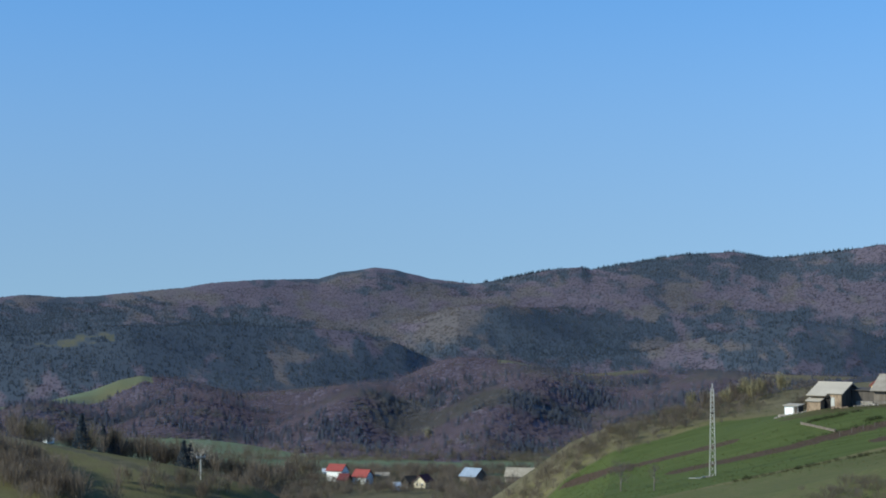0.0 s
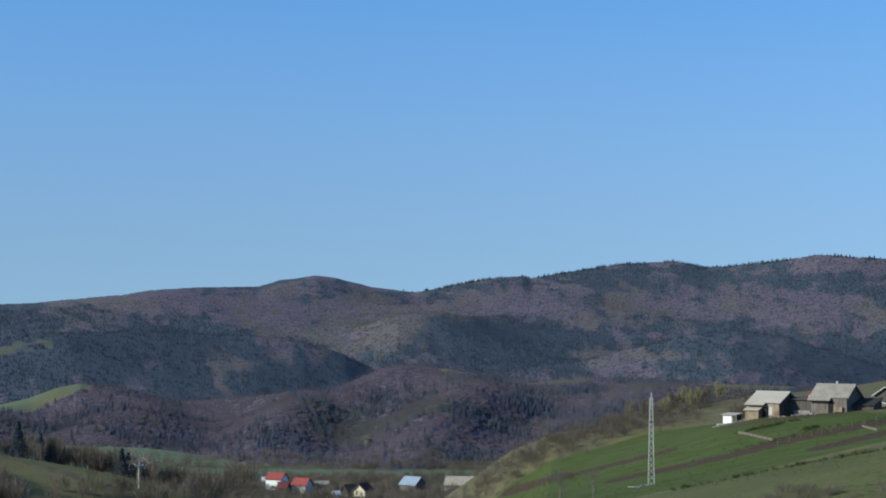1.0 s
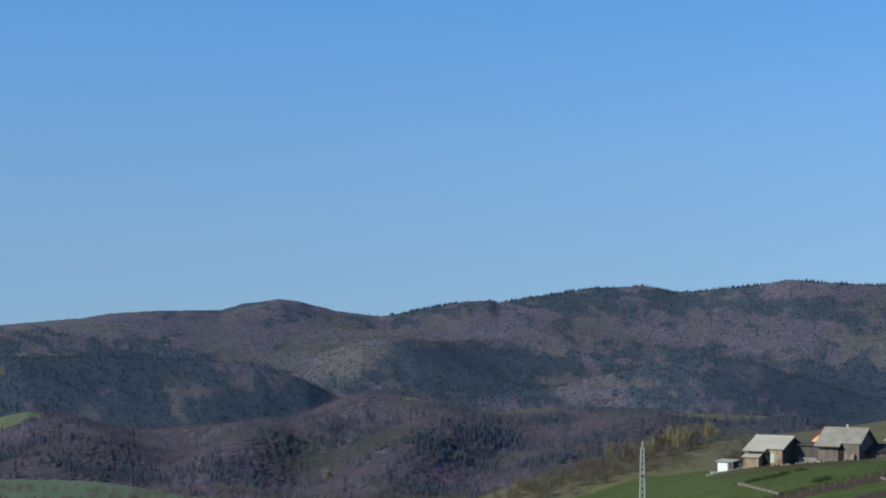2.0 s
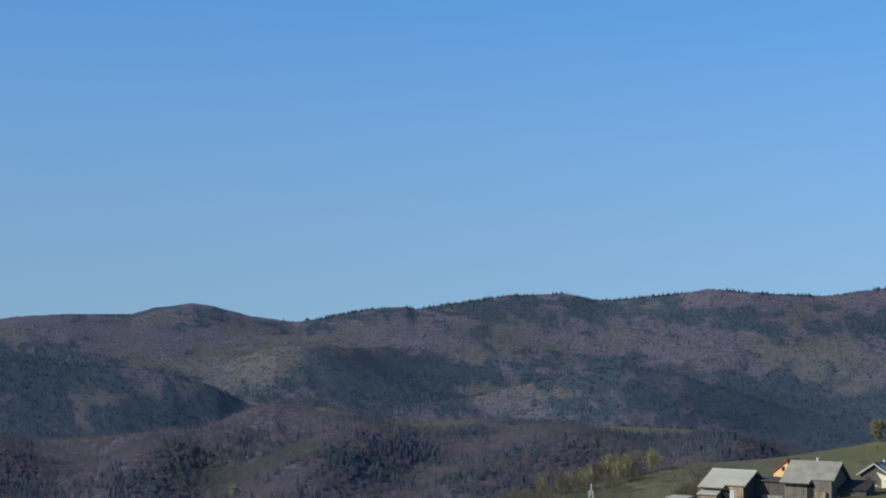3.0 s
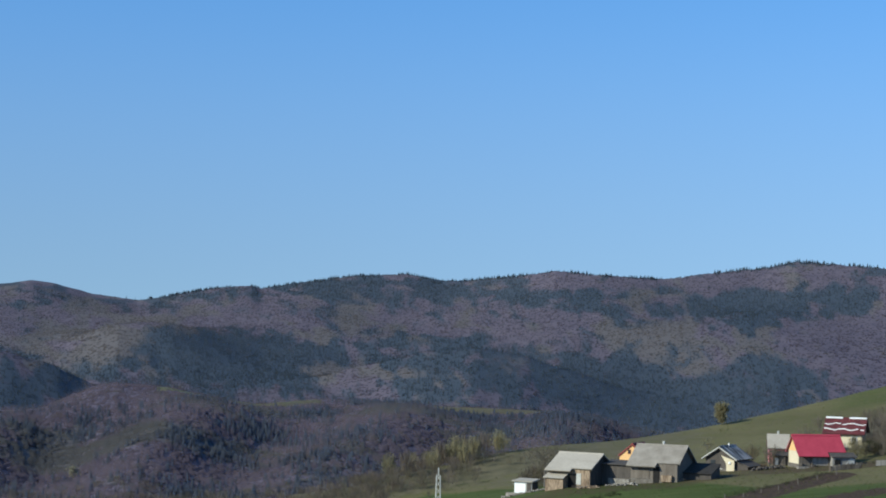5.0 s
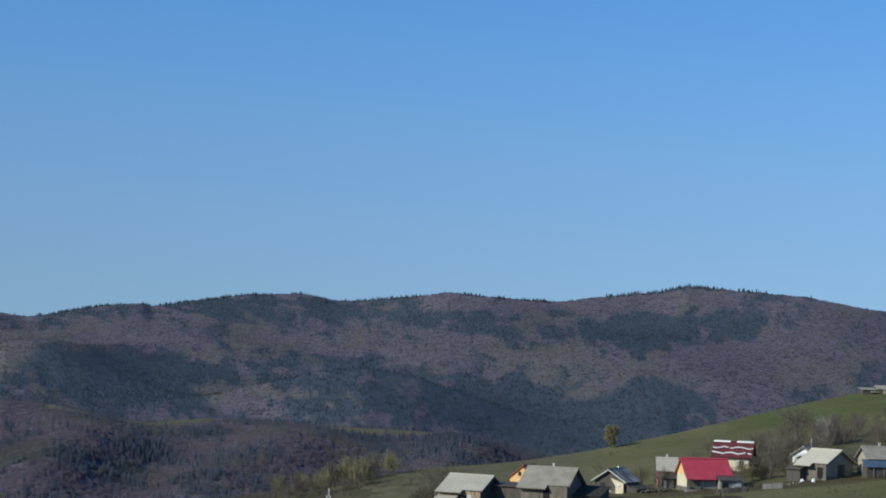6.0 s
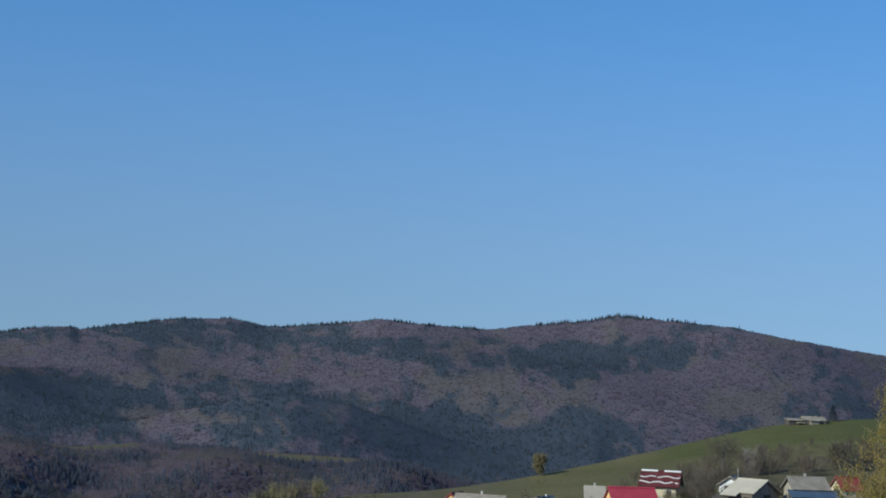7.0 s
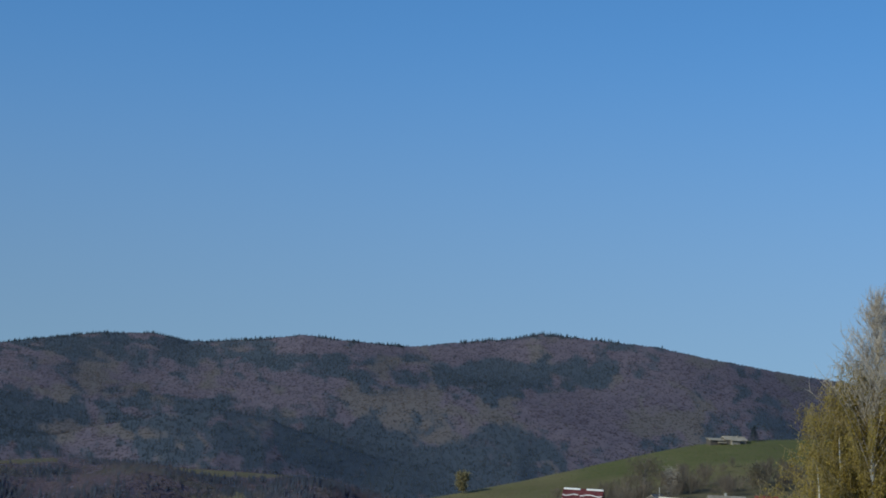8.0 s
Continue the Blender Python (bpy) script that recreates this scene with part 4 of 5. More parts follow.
    scrub("small_field_bush", "low dark bush beside the ploughed strip", x, y, rng.uniform(0.5, 1.0, len(x)), rng, 1.6, 0.7, (M_WEED, M_WEED), share=0.5)
    x, y = line_of([(16, 58), (20, 56), (24, 54), (28, 52)], 60, 2.4, rng)
    scrub("bramble_patch", "brown bramble patch at the foot of the field", x, y, rng.uniform(0.5, 1.2, len(x)), rng, 2.0, 0.8, share=0.05)
    # valley
    a, r, x, y = scatter(2500, -24, -1.0, 430, 590, rng)
    ok = (terrain(x, y) < 100 + FLOOR + 13) & (fbm(x, y, 40, 3, 2) > 0.42) & ~((np.hypot(x + 98, y - 535) < 8) | (np.hypot(x + 75, y - 520) < 6) | (np.hypot(x + 58, y - 540) < 6) | (np.hypot(x + 38, y - 546) < 8))
    x, y = x[ok], y[ok]
    front = (y < 548) & (x > -118)
    scrub("valley_thickets", "brown leafless thickets round the valley village", x, y, rng.uniform(3.4, 7.0, len(x)) * np.where(front, 0.75, np.where(x < -108, 1.4, 0.9)), rng, 1.3, 0.46, share=0.16)
    hx, hy = [], []
    for pts, n in (([(-290, 545), (-200, 575), (-120, 590), (-40, 600), (60, 600)], 330), ([(-190, 632), (-100, 640), (-30, 655), (70, 640)], 560), ([(-230, 680), (-140, 668), (-60, 676), (40, 684)], 240), ([(-80, 575), (-40, 580), (0, 590), (50, 640)], 190)):
        u, v = line_of(pts, n, 5.0, rng)
        hx.append(u), hy.append(v)
    hx, hy = np.concatenate(hx), np.concatenate(hy)
    scrub("field_hedgerows", "bushy hedgerows between flat valley meadows", hx, hy, rng.uniform(1.6, 4.4, len(hx)), rng, 0.9, 0.55, share=0.4)
    x, y = line_of([(-110, 238), (-98, 240), (-86, 240), (-76, 238), (-64, 234)], 120, 3.0, rng)
    scrub("trees_behind_hillock", "brown leafless and budding trees behind the crest of a green hillock", x, y, rng.uniform(2.8, 6.2, len(x)), rng, 1.6, 0.42, share=0.25)
    x, y = line_of([(-106, 206), (-98, 202), (-90, 196), (-84, 190)], 120, 3.2, rng)
    scrub("dark_bushes_on_hillock", "dense dark brown bushes on the near side of a green hillock", x, y, rng.uniform(2.8, 5.6, len(x)), rng, 1.8, 0.5, share=0.04)
    x, y = line_of([(-80, 206), (-70, 214), (-62, 224)], 26, 2.4, rng)
    scrub("brown_bushes_at_hillock_foot", "brown leafless bushes at the foot of a green hillock", x, y, rng.uniform(2.0, 4.4, len(x)), rng, 1.8, share=0.12)


def grass_tufts():
    rng = np.random.default_rng(25)
    n = 24000
    x, y = rng.uniform(-18, 175, n), rng.uniform(150, 395, n)
    az = np.degrees(np.arctan2(x, y))
    ok = (az < 27) & (slope_height(x, y) + 100 > terrain(x, y) - 2.0) & (fbm(x, y, 22, 2, 3) + rng.normal(size=n) * 0.08 > 0.45)
    x, y = x[ok], y[ok]
    base = np.stack([x, y, terrain(x, y) - 0.05], -1)
    v, t = slivers(base, rng.uniform(0.12, 0.36, len(x)), 7, 0.9, 0.16, rng)
    me = mesh_of("grass_tufts", v, np.arange(len(v)).reshape(-1, 3), [M_GRASS], tint=t)
    tagged(new("grass_tufts", me), "tufts of green and straw-coloured grass on the slope", "grass", kind="stuff")


all_scrub()
grass_tufts()


# ---- buildings ----
def slab(a, b, thick, x0, x1):
    """A sloping roof sheet between two points of the (y, z) section, with thickness, from x0 to x1."""
    (ya, za), (yb, zb) = a, b
    n = Vector((0, -(zb - za), yb - ya)).normalized() * thick
    if n.z < 0:
        n = -n
    return prism([(ya, za), (yb, zb), (yb + n.y, zb + n.z), (ya + n.y, za + n.z)], "x", x0, x1)


def on_wall(root, L, W, face, u, z, w, h, name, material, label="", depth=0.07):
    """A door or board panel set on one wall, 3 cm proud. u: along the wall from its middle."""
    if face in ("front", "back"):
        s = -1 if face == "front" else 1
        y = s * W / 2
        return part(name, box(u - w / 2, u + w / 2, min(y, y + s * depth), max(y, y + s * depth), z, z + h), material, root, label)
    s = 1 if face == "right" else -1
    x = s * L / 2
    return part(name, box(min(x, x + s * depth), max(x, x + s * depth), u - w / 2, u + w / 2, z, z + h), material, root, label)


def window_on(root, L, W, face, u, z, w, h, frame_material=None):
    win = on_wall(root, L, W, face, u, z, w, h, "window", frame_material or M_WHITE)
    for k in (-1, 1):
        on_wall(win, L, W, face, u + k * w * 0.225, z + h * 0.1, w * 0.36, h * 0.8, "pane", M_GLASS, depth=0.085)


def gable_house(name, label, x, y, rz, L, W, eave, rise, wall, roof, over=0.4, front_drop=0.0, gable=None, category="house", side=None, chimney=False, group="", sink=0.0, step=None, barge=None):
    """A house with its ridge along its own x. front_drop: how much further down the roof reaches on the front."""
    root = thing(name, x, y, rz, label, category, group, z=height(x, y) - sink)
    part("foundation", box(-L / 2 - 0.06, L / 2 + 0.06, -W / 2 - 0.06, W / 2 + 0.06, -2.2, 0.32, 0.03), M_DARKSTONE, root)
    top = eave + rise
    for face, (x0, x1, y0, y1) in (("wall", (-L / 2, L / 2, -W / 2, -W / 2 + 0.18)), ("wall", (-L / 2, L / 2, W / 2 - 0.18, W / 2))):
        part(face, box(x0, x1, y0, y1, 0.3, eave), side or wall, root)
    for s in (-1, 1):
        outline = [(-W / 2 + 0.18, 0.3), (W / 2 - 0.18, 0.3), (W / 2 - 0.18, eave), (W / 2, eave), (0, top), (-W / 2, eave), (-W / 2 + 0.18, eave)]
        part("gable_wall", prism(outline, "x", s * L / 2 - (0.18 if s > 0 else 0), s * L / 2 + (0.18 if s < 0 else 0)), gable or wall, root)
    g = rise / (W / 2)
    drop = over + front_drop
    # step: where along the ridge the front eave steps, and how much further down the roof reaches beyond it
    at, more = step or (-L / 2 - over, 0.0)
    for x0, x1, d in ((-L / 2 - over, at, drop + more), (at, L / 2 + over, drop)):
        if x1 > x0:
            part("roof", slab((-W / 2 - d, eave - d * g + 0.02), (0.02, top + 0.02), 0.12, x0, x1), roof, root)
    part("roof", slab((W / 2 + over, eave - over * g + 0.02), (-0.02, top + 0.02), 0.12, -L / 2 - over, L / 2 + over), roof, root)
    part("ridge_cap", prism([(-0.22, top + 0.05), (0, top + 0.26), (0.22, top + 0.05)], "x", -L / 2 - over, L / 2 + over), roof, root)
    for s in (-1, 1):
        xe = s * (L / 2 + over)
        part("barge_board", prism([(-W / 2 - drop, eave - drop * g - 0.16), (0, top - 0.14), (W / 2 + over, eave - over * g - 0.16), (W / 2 + over, eave - over * g + 0.02), (0, top + 0.02), (-W / 2 - drop, eave - drop * g + 0.02)], "x", xe, xe - s * 0.05), barge or M_DARKW, root)
    if chimney:
        c = part("chimney", box(-0.14, 0.14, 0.3, 0.58, eave, top + 0.6, 0.02), M_CONC, root)
        part("cap", box(-0.18, 0.18, 0.26, 0.62, top + 0.6, top + 0.66), M_CONC, c)
    return root


def lean_to(root, x0, x1, y0, y1, h0, h1, wall, roof, name="lean_to"):
    """A shed built against a wall: roof falls from h1 (at y1) to h0 (at y0)."""
    body = part(name, prism([(y0, -1.6), (y1, -1.6), (y1, h1), (y0, h0)], "x", x0, x1), wall, root)
    part("roof", slab((y0 - 0.3, h0 - 0.3 * (h1 - h0) / (y1 - y0) + 0.02), (y1, h1 + 0.02), 0.09, x0 - 0.2, x1 + 0.2), roof, body)
    return body


def long_barn():
    L, W, e, r = 6.0, 7.0, 2.7, 1.7
    h = gable_house("barn", "old weathered timber barn with a pale cement-sheet roof", 36.7, 248.4, -34, L, W, e, r, M_WOOD, M_CEMENT, front_drop=-0.15, side=M_TANW, gable=M_DARKW, category="barn", step=(0.5, 0.75))
    lean_to(h, -3.1, -0.4, -W / 2 - 1.3, -W / 2 - 0.01, 1.35, 1.8, M_TANW, M_CEMENT)
    on_wall(h, L, W, "front", 0.35, 0.0, 1.2, 1.9, "doorway", M_VOID)
    on_wall(h, L, W, "front", 1.35, 0.5, 0.7, 1.5, "door", M_CONC, "patched pale board door")
    on_wall(h, L, W, "front", 2.3, 0.32, 0.9, 1.1, "board_panel", M_TANW, "patch of pale boards low on the wall")
    on_wall(h, L, W, "right", -0.6, 0.2, 1.9, 2.0, "barn_door", M_DARKW)
    part("annex", box(L / 2 + 0.01, L / 2 + 4.4, 0.2, W / 2 - 0.3, -1.6, 3.2), M_DARKW, h, "low dark board annex")
    part("annex_roof", slab((-0.2, 3.22), (W / 2 - 0.1, 3.6), 0.1, L / 2 + 0.02, L / 2 + 4.6), M_DARKW, h)


def big_barn():
    L, W, e, r = 6.6, 6.9, 2.5, 2.15
    h = gable_house("barn", "large grey board barn under a mossy cement-sheet roof", 47.45, 245.5, -30, L, W, e, r, M_WOOD, M_OLDCEM, front_drop=-0.3, gable=M_WOOD, category="barn", chimney=True, step=(0.5, 0.8))
    on_wall(h, L, W, "front", 0.35, -0.2, 0.9, 2.2, "doorway", M_VOID, "open dark doorway between the two board bays")
    on_wall(h, L, W, "front", -1.8, 0.35, 2.4, 1.7, "board_panel", M_WOOD)
    on_wall(h, L, W, "front", 1.9, 0.1, 1.5, 0.85, "log_pile", M_TANW, "stack of pale split logs", 0.5)
    # the lean-to's shade is put into its near-black roof colour
    lean_to(h, L / 2 + 0.02, L / 2 + 3.9, -0.9, W / 2 - 0.4, 1.25, 2.3, M_DARKW, M_NEARBLACK)
    part("low_wall", box(-L / 2 - 3.2, -L / 2 - 0.1, -W / 2 - 0.2, -W / 2 + 0.2, -0.8, 0.15, 0.04), M_STONE, h, "low pale wall of rubble and boards")


def leaning_cottage():
    L, W, e, r = 5.0, 4.5, 1.9, 1.45
    h = gable_house("cottage", "ramshackle cottage with painted shine on its tin roof and white gable boards", 59.4, 258.5, 54, L, W, e, r, M_DARKW, M_METAL, over=0.5, gable=M_DARKW)
    lean_to(h, -L / 2 + 0.4, L / 2 - 0.4, -W / 2 - 1.8, -W / 2 - 0.01, 0.8, 1.5, M_DARKW, M_DARKW)
    part("gable_panel", prism([(-1.0, 0.0), (-0.95, 1.1), (-0.2, 2.2), (-2.2, 1.55), (-2.2, 0.0)], "x", -L / 2 - 0.14, -L / 2 - 0.01), M_CREAM, h, "sunlit cream board panel with a slanting top")
    part("sill_beam", prism([(-0.3, 0.18), (2.2, 0.62), (2.2, 0.80), (-0.3, 0.36)], "x", -L / 2 - 0.12, -L / 2 - 0.01), M_CONC, h, "pale beam along the foot of the gable")
    part("dish", box(-L / 2 - 0.3, -L / 2 - 0.15, -1.7, -1.3, 1.0, 1.4, 0.08), M_WHITE, h, "small white dish on the gable")
    on_wall(h, L, W, "left", 1.1, 1.0, 0.7, 0.5, "window", M_GLASS)
    for s in (-1, 1):
        x0 = -L / 2 - 0.51
        g = r / (W / 2)
        part("gable_board", prism([(s * 0.02, e + r - 0.06), (s * (W / 2 + 0.45), e - 0.45 * g - 0.06), (s * (W / 2 + 0.45), e - 0.45 * g + 0.12), (s * 0.02, e + r + 0.12)], "x", x0 - 0.06, x0), M_CONC, h, "white painted gable board")
    part("stove_pipe", box(0.3, 0.5, -0.15, 0.05, e + r - 0.4, e + r + 0.45, 0.03), M_WHITE, h, "white stove pipe")


def orange_house():
    L, W, e, r = 5.0, 3.9, 3.1, 1.6
    h = gable_house("house", "orange plastered house with a dark red roof behind the barns", 47.5, 264.6, 60, L, W, e, r, M_ORANGE, M_BRICKR, over=0.12, sink=0.1, barge=M_OXIDE)
    for u in (-0.45, 0.45):
        window_on(h, L, W, "left", u, e + 0.25, 0.45, 0.6, M_OXIDE)
    window_on(h, L, W, "left", 0, 1.0, 1.2, 1.2)


def white_shed():
    root = thing("shed", 29.9, 255.0, -32, "small whitewashed shed with a flat sloping roof", "shed")
    part("wall", box(-1.35, 1.35, -1.0, 1.0, -1.0, 1.6, 0.02), M_WHITE, root)
    part("roof", slab((-1.35, 1.6), (1.3, 1.85), 0.12, -1.6, 1.6), M_CEMENT, root, "pale flat sheet roof")
    part("door", box(0.42, 1.28, -1.06, -1.0, -0.1, 1.45), M_DARKW, root, "dark weathered double door")
    part("side_boards", box(1.35, 1.40, -0.98, 0.98, -0.6, 1.58), M_DARKW, root, "dark boards over the whole right side")
    part("brace", box(0.5, 0.6, -1.1, -1.06, 0.0, 1.4), M_CONC, root)
    part("plinth", box(-2.4, 2.3, -1.7, -1.1, -1.4, 0.02, 0.05), M_STONE, root, "pale stone plinth")


def pink_house():
    L, W, e, r = 2.8, 4.4, 2.5, 1.65
    h = gable_house("house", "narrow pink plastered house with a grey sheet roof", 68.1, 263.4, -12, L, W, e, r, M_PINK, M_CEMENT, over=0.25, chimney=True)
    lean_to(h, -0.9, 2.0, -W / 2 - 1.5, -W / 2 - 0.01, 1.5, 2.0, M_WOOD, M_DARKW, "porch_shed")
    part("door", box(0.9, 1.4, -W / 2 - 1.56, -W / 2 - 1.5, -0.1, 1.4), M_VOID, h, "dark doorway")
    part("board_panel", box(-0.6, -0.1, -W / 2 - 1.56, -W / 2 - 1.5, 0.1, 1.1), M_CONC, h)


def red_house():
    L, W, e, r = 6.6, 4.2, 2.1, 2.1
    h = gable_house("house", "farm house with a bright red sheet-metal roof and cream gable", 71.6, 255.8, 6, L, W, e, r, M_CREAM, M_REDROOF, over=0.35, side=M_WOOD, front_drop=-0.2, step=(0.9, 0.6))
    lean_to(h, 1.2, 4.6, -W / 2 - 1.3, -W / 2 - 0.01, 1.45, 1.95, M_GREYB, M_DARKW, "side_shed")
    part("gable_top", prism([(-W / 2 + 0.25, e), (W / 2 - 0.25, e), (0, e + r - 0.2)], "x", -L / 2 - 0.05, -L / 2 - 0.005), M_ORANGE, h, "orange boarded gable top")
    part("gable_panel", box(-1.3, 1.0, -W / 2 - 0.12, -W / 2 - 0.01, 0.1, 1.2), M_GREYB, h, "pale grey sheet panel")
    part("doorway", box(1.5, 2.4, -W / 2 - 1.38, -W / 2 - 1.3, -0.6, 1.1), M_VOID, h)
    part("board_panel", prism([(2.5, -0.1), (4.4, -0.1), (4.4, 1.2), (3.9, 1.3)], "y", -W / 2 - 1.36, -W / 2 - 1.3), M_CONC, h, "pale sheet with a slanting edge")
    for k in (-3.0, -1.4, 1.05):
        part("stilt", box(k - 0.1, k + 0.1, -W / 2 - 0.3, -W / 2 - 0.1, -1.4, 0.5), M_WOOD, h)
    part("porch_wall", box(-L / 2 - 0.6, -L / 2 + 1.0, -W / 2 - 1.4, -W / 2 - 0.5, -1.3, 0.0, 0.04), M_STONE, h, "pale porch steps")


def tiled_house():
    L, W, e, r = 5.4, 6.0, 2.6, 1.95
    h = gable_house("house", "yellow house with a faded red roof in three tiers", 82.2, 276.5, -24, L, W, e, r, M_CREAM, M_OXIDE, over=0.5)
    rng = random.Random(8)
    label = "white painted sheet along the roof tier"
    for a, b in ((-3.1, -0.5), (0.5, 3.15)):
        part("snow_guard", box(a, b, -0.3, 0.12, e + r + 0.05, e + r + 0.32, 0.03), M_WHITE, h, label)
    for f, thick in ((0.56, 0.10), (0.14, 0.13)):
        a, k = -3.1, 0
        while a < 3.0:
            b = a + rng.uniform(0.22, 0.5)
            yy = -W / 2 * (1 - f) + 0.16 * math.sin(k * 0.9 + f * 7) + rng.uniform(-0.05, 0.05)
            zz = e + r * (1 - abs(yy) / (W / 2)) + 0.13
            if rng.random() < 0.93:
                part("snow_guard", box(a, b, yy - 0.08, yy + 0.05, zz - 0.05, zz + thick, 0.02), M_WHITE, h, label)
            a, k = b, k + 1
    window_on(h, L, W, "front", 1.6, 1.0, 0.9, 1.1)
    window_on(h, L, W, "front", -1.2, 1.0, 0.9, 1.1)


def cream_barn():
    L, W, e, r = 4.4, 7.0, 2.25, 1.7
    # gables paler than the sides: the light on them is in the colour
    h = gable_house("barn", "grey board barn with a broad cream-coloured sheet roof", 90.5, 257.3, -52, L, W, e, r, M_GREYB, M_CEMENT2, over=0.45, front_drop=-0.2, step=(0.2, 0.9), side=M_WOOD, category="barn")
    on_wall(h, L, W, "right", 0.4, 0.2, 1.7, 1.8, "barn_door", M_DARKW)
    on_wall(h, L, W, "front", 1.2, 0.0, 0.9, 1.6, "doorway", M_VOID)
    lean_to(h, -L / 2 - 1.4, -L / 2 + 0.9, -W / 2 - 1.4, -W / 2 - 0.01, 1.2, 1.7, M_DARKW, M_DARKW)
    for k, u in enumerate((-0.5, 0.5)):
        bm = bmesh.new()
        bmesh.ops.create_icosphere(bm, subdivisions=2, radius=0.30)
        for v in bm.verts:
            v.co *= 1 + 0.35 * noise.noise(v.co * 4 + Vector((k * 5, 0, 0)))
        sx, sy = 86.4 + u * 1.3, 253.4 - u
        s = thing("sack", sx, sy, 0, "white bulging sack standing beside the barn", "sack", "sacks by the barn", z=height(sx, sy) + 0.2)
        part("body", bm, M_WHITE, s)


def small_white_house():
    L, W, e, r = 4.0, 3.7, 1.6, 1.2
    h = gable_house("cottage", "small white cottage with a grey tin roof among bushes", 93.8, 275.0, 50, L, W, e, r, M_WHITE, M_OLDCEM, over=0.35)
    window_on(h, L, W, "left", 0.5, 0.7, 0.7, 0.7, M_DARKW)


def blue_house():
    L, W, e, r = 5.2, 4.4, 2.45, 1.45
    h = gable_house("house", "grey-roofed house with a blue sheet porch roof", 98.3, 256.2, 1, L, W, e, r, M_PLANK, M_OLDCEM, over=0.4, side=M_WOOD, chimney=True)
    lean_to(h, -3.6, 3.4, -W / 2 - 1.8, -W / 2 - 0.01, 1.3, 2.15, M_DARKW, M_BLUE, "porch")
    for k in (-2.6, -1, 1.4):
        part("post", box(k - 0.08, k + 0.08, -W / 2 - 1.94, -W / 2 - 1.82, -1.0, 1.2), M_WOOD, h)


def far_red_house():
    L, W, e, r = 3.4, 3.6, 1.9, 1.6
    h = gable_house("house", "small cream house with a red sheet roof beyond the porch house", 105.2, 257.6, 8, L, W, e, r, M_CREAM, M_BRICKR, over=0.3)
    window_on(h, L, W, "front", 0.8, 0.9, 0.8, 0.9)
    window_on(h, L, W, "front", -0.8, 0.9, 0.8, 0.9)


def hill_hut():
    L, W, e, r = 4.4, 3.4, 0.6, 0.55
    h = gable_house("hut", "long low stone hut with a pale roof on the hill brow", 139.0, 359.6, -1, L, W, e, r, M_STONE, M_BEIGE, over=0.25, category="hut")
    lean_to(h, -L / 2 - 3.3, -L / 2 - 0.02, -1.4, 1.4, 0.4, 0.75, M_DARKW, M_BEIGE)
    lean_to(h, -1.2, 0.6, -W / 2 - 0.8, -W / 2 - 0.01, 0.55, 0.8, M_STONE, M_BEIGE)
    part("fallen_sheet", box(-3.9, -2.2, -2.1, -1.5, -0.1, 0.12, 0.02), M_BEIGE, h, "fallen pale roof sheet")
    part("chimney", box(0.7, 1.0, -0.2, 0.1, e + 0.2, e + r + 0.45), M_STONE, h)


for build in (long_barn, big_barn, leaning_cottage, orange_house, white_shed, pink_house, red_house, tiled_house, cream_barn, small_white_house, blue_house, far_red_house, hill_hut):
    build()


def village():
    def go(label, x, y, rz, L, W, e, r, wall, roof, win=True):
        L, W, e, r = L * 0.92, W * 0.92, e * 0.92, r * 0.92
        h = gable_house("house", label, x + 3.0, y + 3.0, rz, L, W, e, r, wall, roof, over=0.4, group="village houses")
        if win:
            for u in (-W * 0.2, W * 0.2):
                window_on(h, L, W, "left", u, 0.9, 0.7, 1.0)
            window_on(h, L, W, "front", 0, 0.9, 0.9, 1.0)
        return h

    go("two-storey white village house with a red tiled roof", -108, 545, -22, 6.6, 5.4, 4.5, 2.0, M_WHITE, M_BRICKR)
    go("low white village house with a bright red tiled roof", -97.5, 535, -24, 6.0, 5.0, 3.2, 2.3, M_WHITE, M_BRICKR)
    go("small dark red-roofed outhouse between two village houses", -103.5, 533, -20, 3.8, 3.4, 2.4, 1.8, M_DARKW, M_OXIDE, False)
    go("grey board outhouse with a flat grey roof in the valley village", -91, 537, 10, 4.6, 3.4, 3.4, 0.9, M_STONE, M_OLDCEM, False)
    go("dark-roofed village house with a cream gable", -75, 524, 68, 6.0, 4.8, 2.6, 2.2, M_CREAM, M_OXIDE)
    go("dark low village shed in the valley", -80, 527, 40, 4.4, 4.4, 2.0, 1.9, M_NEARBLACK, M_NEARBLACK, False)
    go("whitewashed hut below the dark village shed", -83, 515, 30, 2.2, 2.2, 2.0, 0.9, M_WHITE, M_WHITE, False)
    go("village house with a blue-grey tin roof", -60, 542, -34, 7.4, 6.6, 3.0, 2.6, M_WOOD, M_TIN, False)
    go("long village barn with a pale stony roof", -44, 548, -10, 10.5, 6.0, 2.4, 2.8, M_STONE, M_BEIGE, False)
    go("white-gabled village house beside the long barn", -35, 551, 50, 5.6, 5.0, 2.8, 2.8, M_WHITE, M_DARKW)
    go("small white house at the far edge of the thickets", -262, 690, 50, 4.0, 3.4, 2.2, 1.2, M_WHITE, M_WHITE, False)
    go("small white hut alone on the valley meadow", -117, 572, 10, 2.4, 2.0, 1.3, 0.8, M_WHITE, M_WHITE, False)


village()


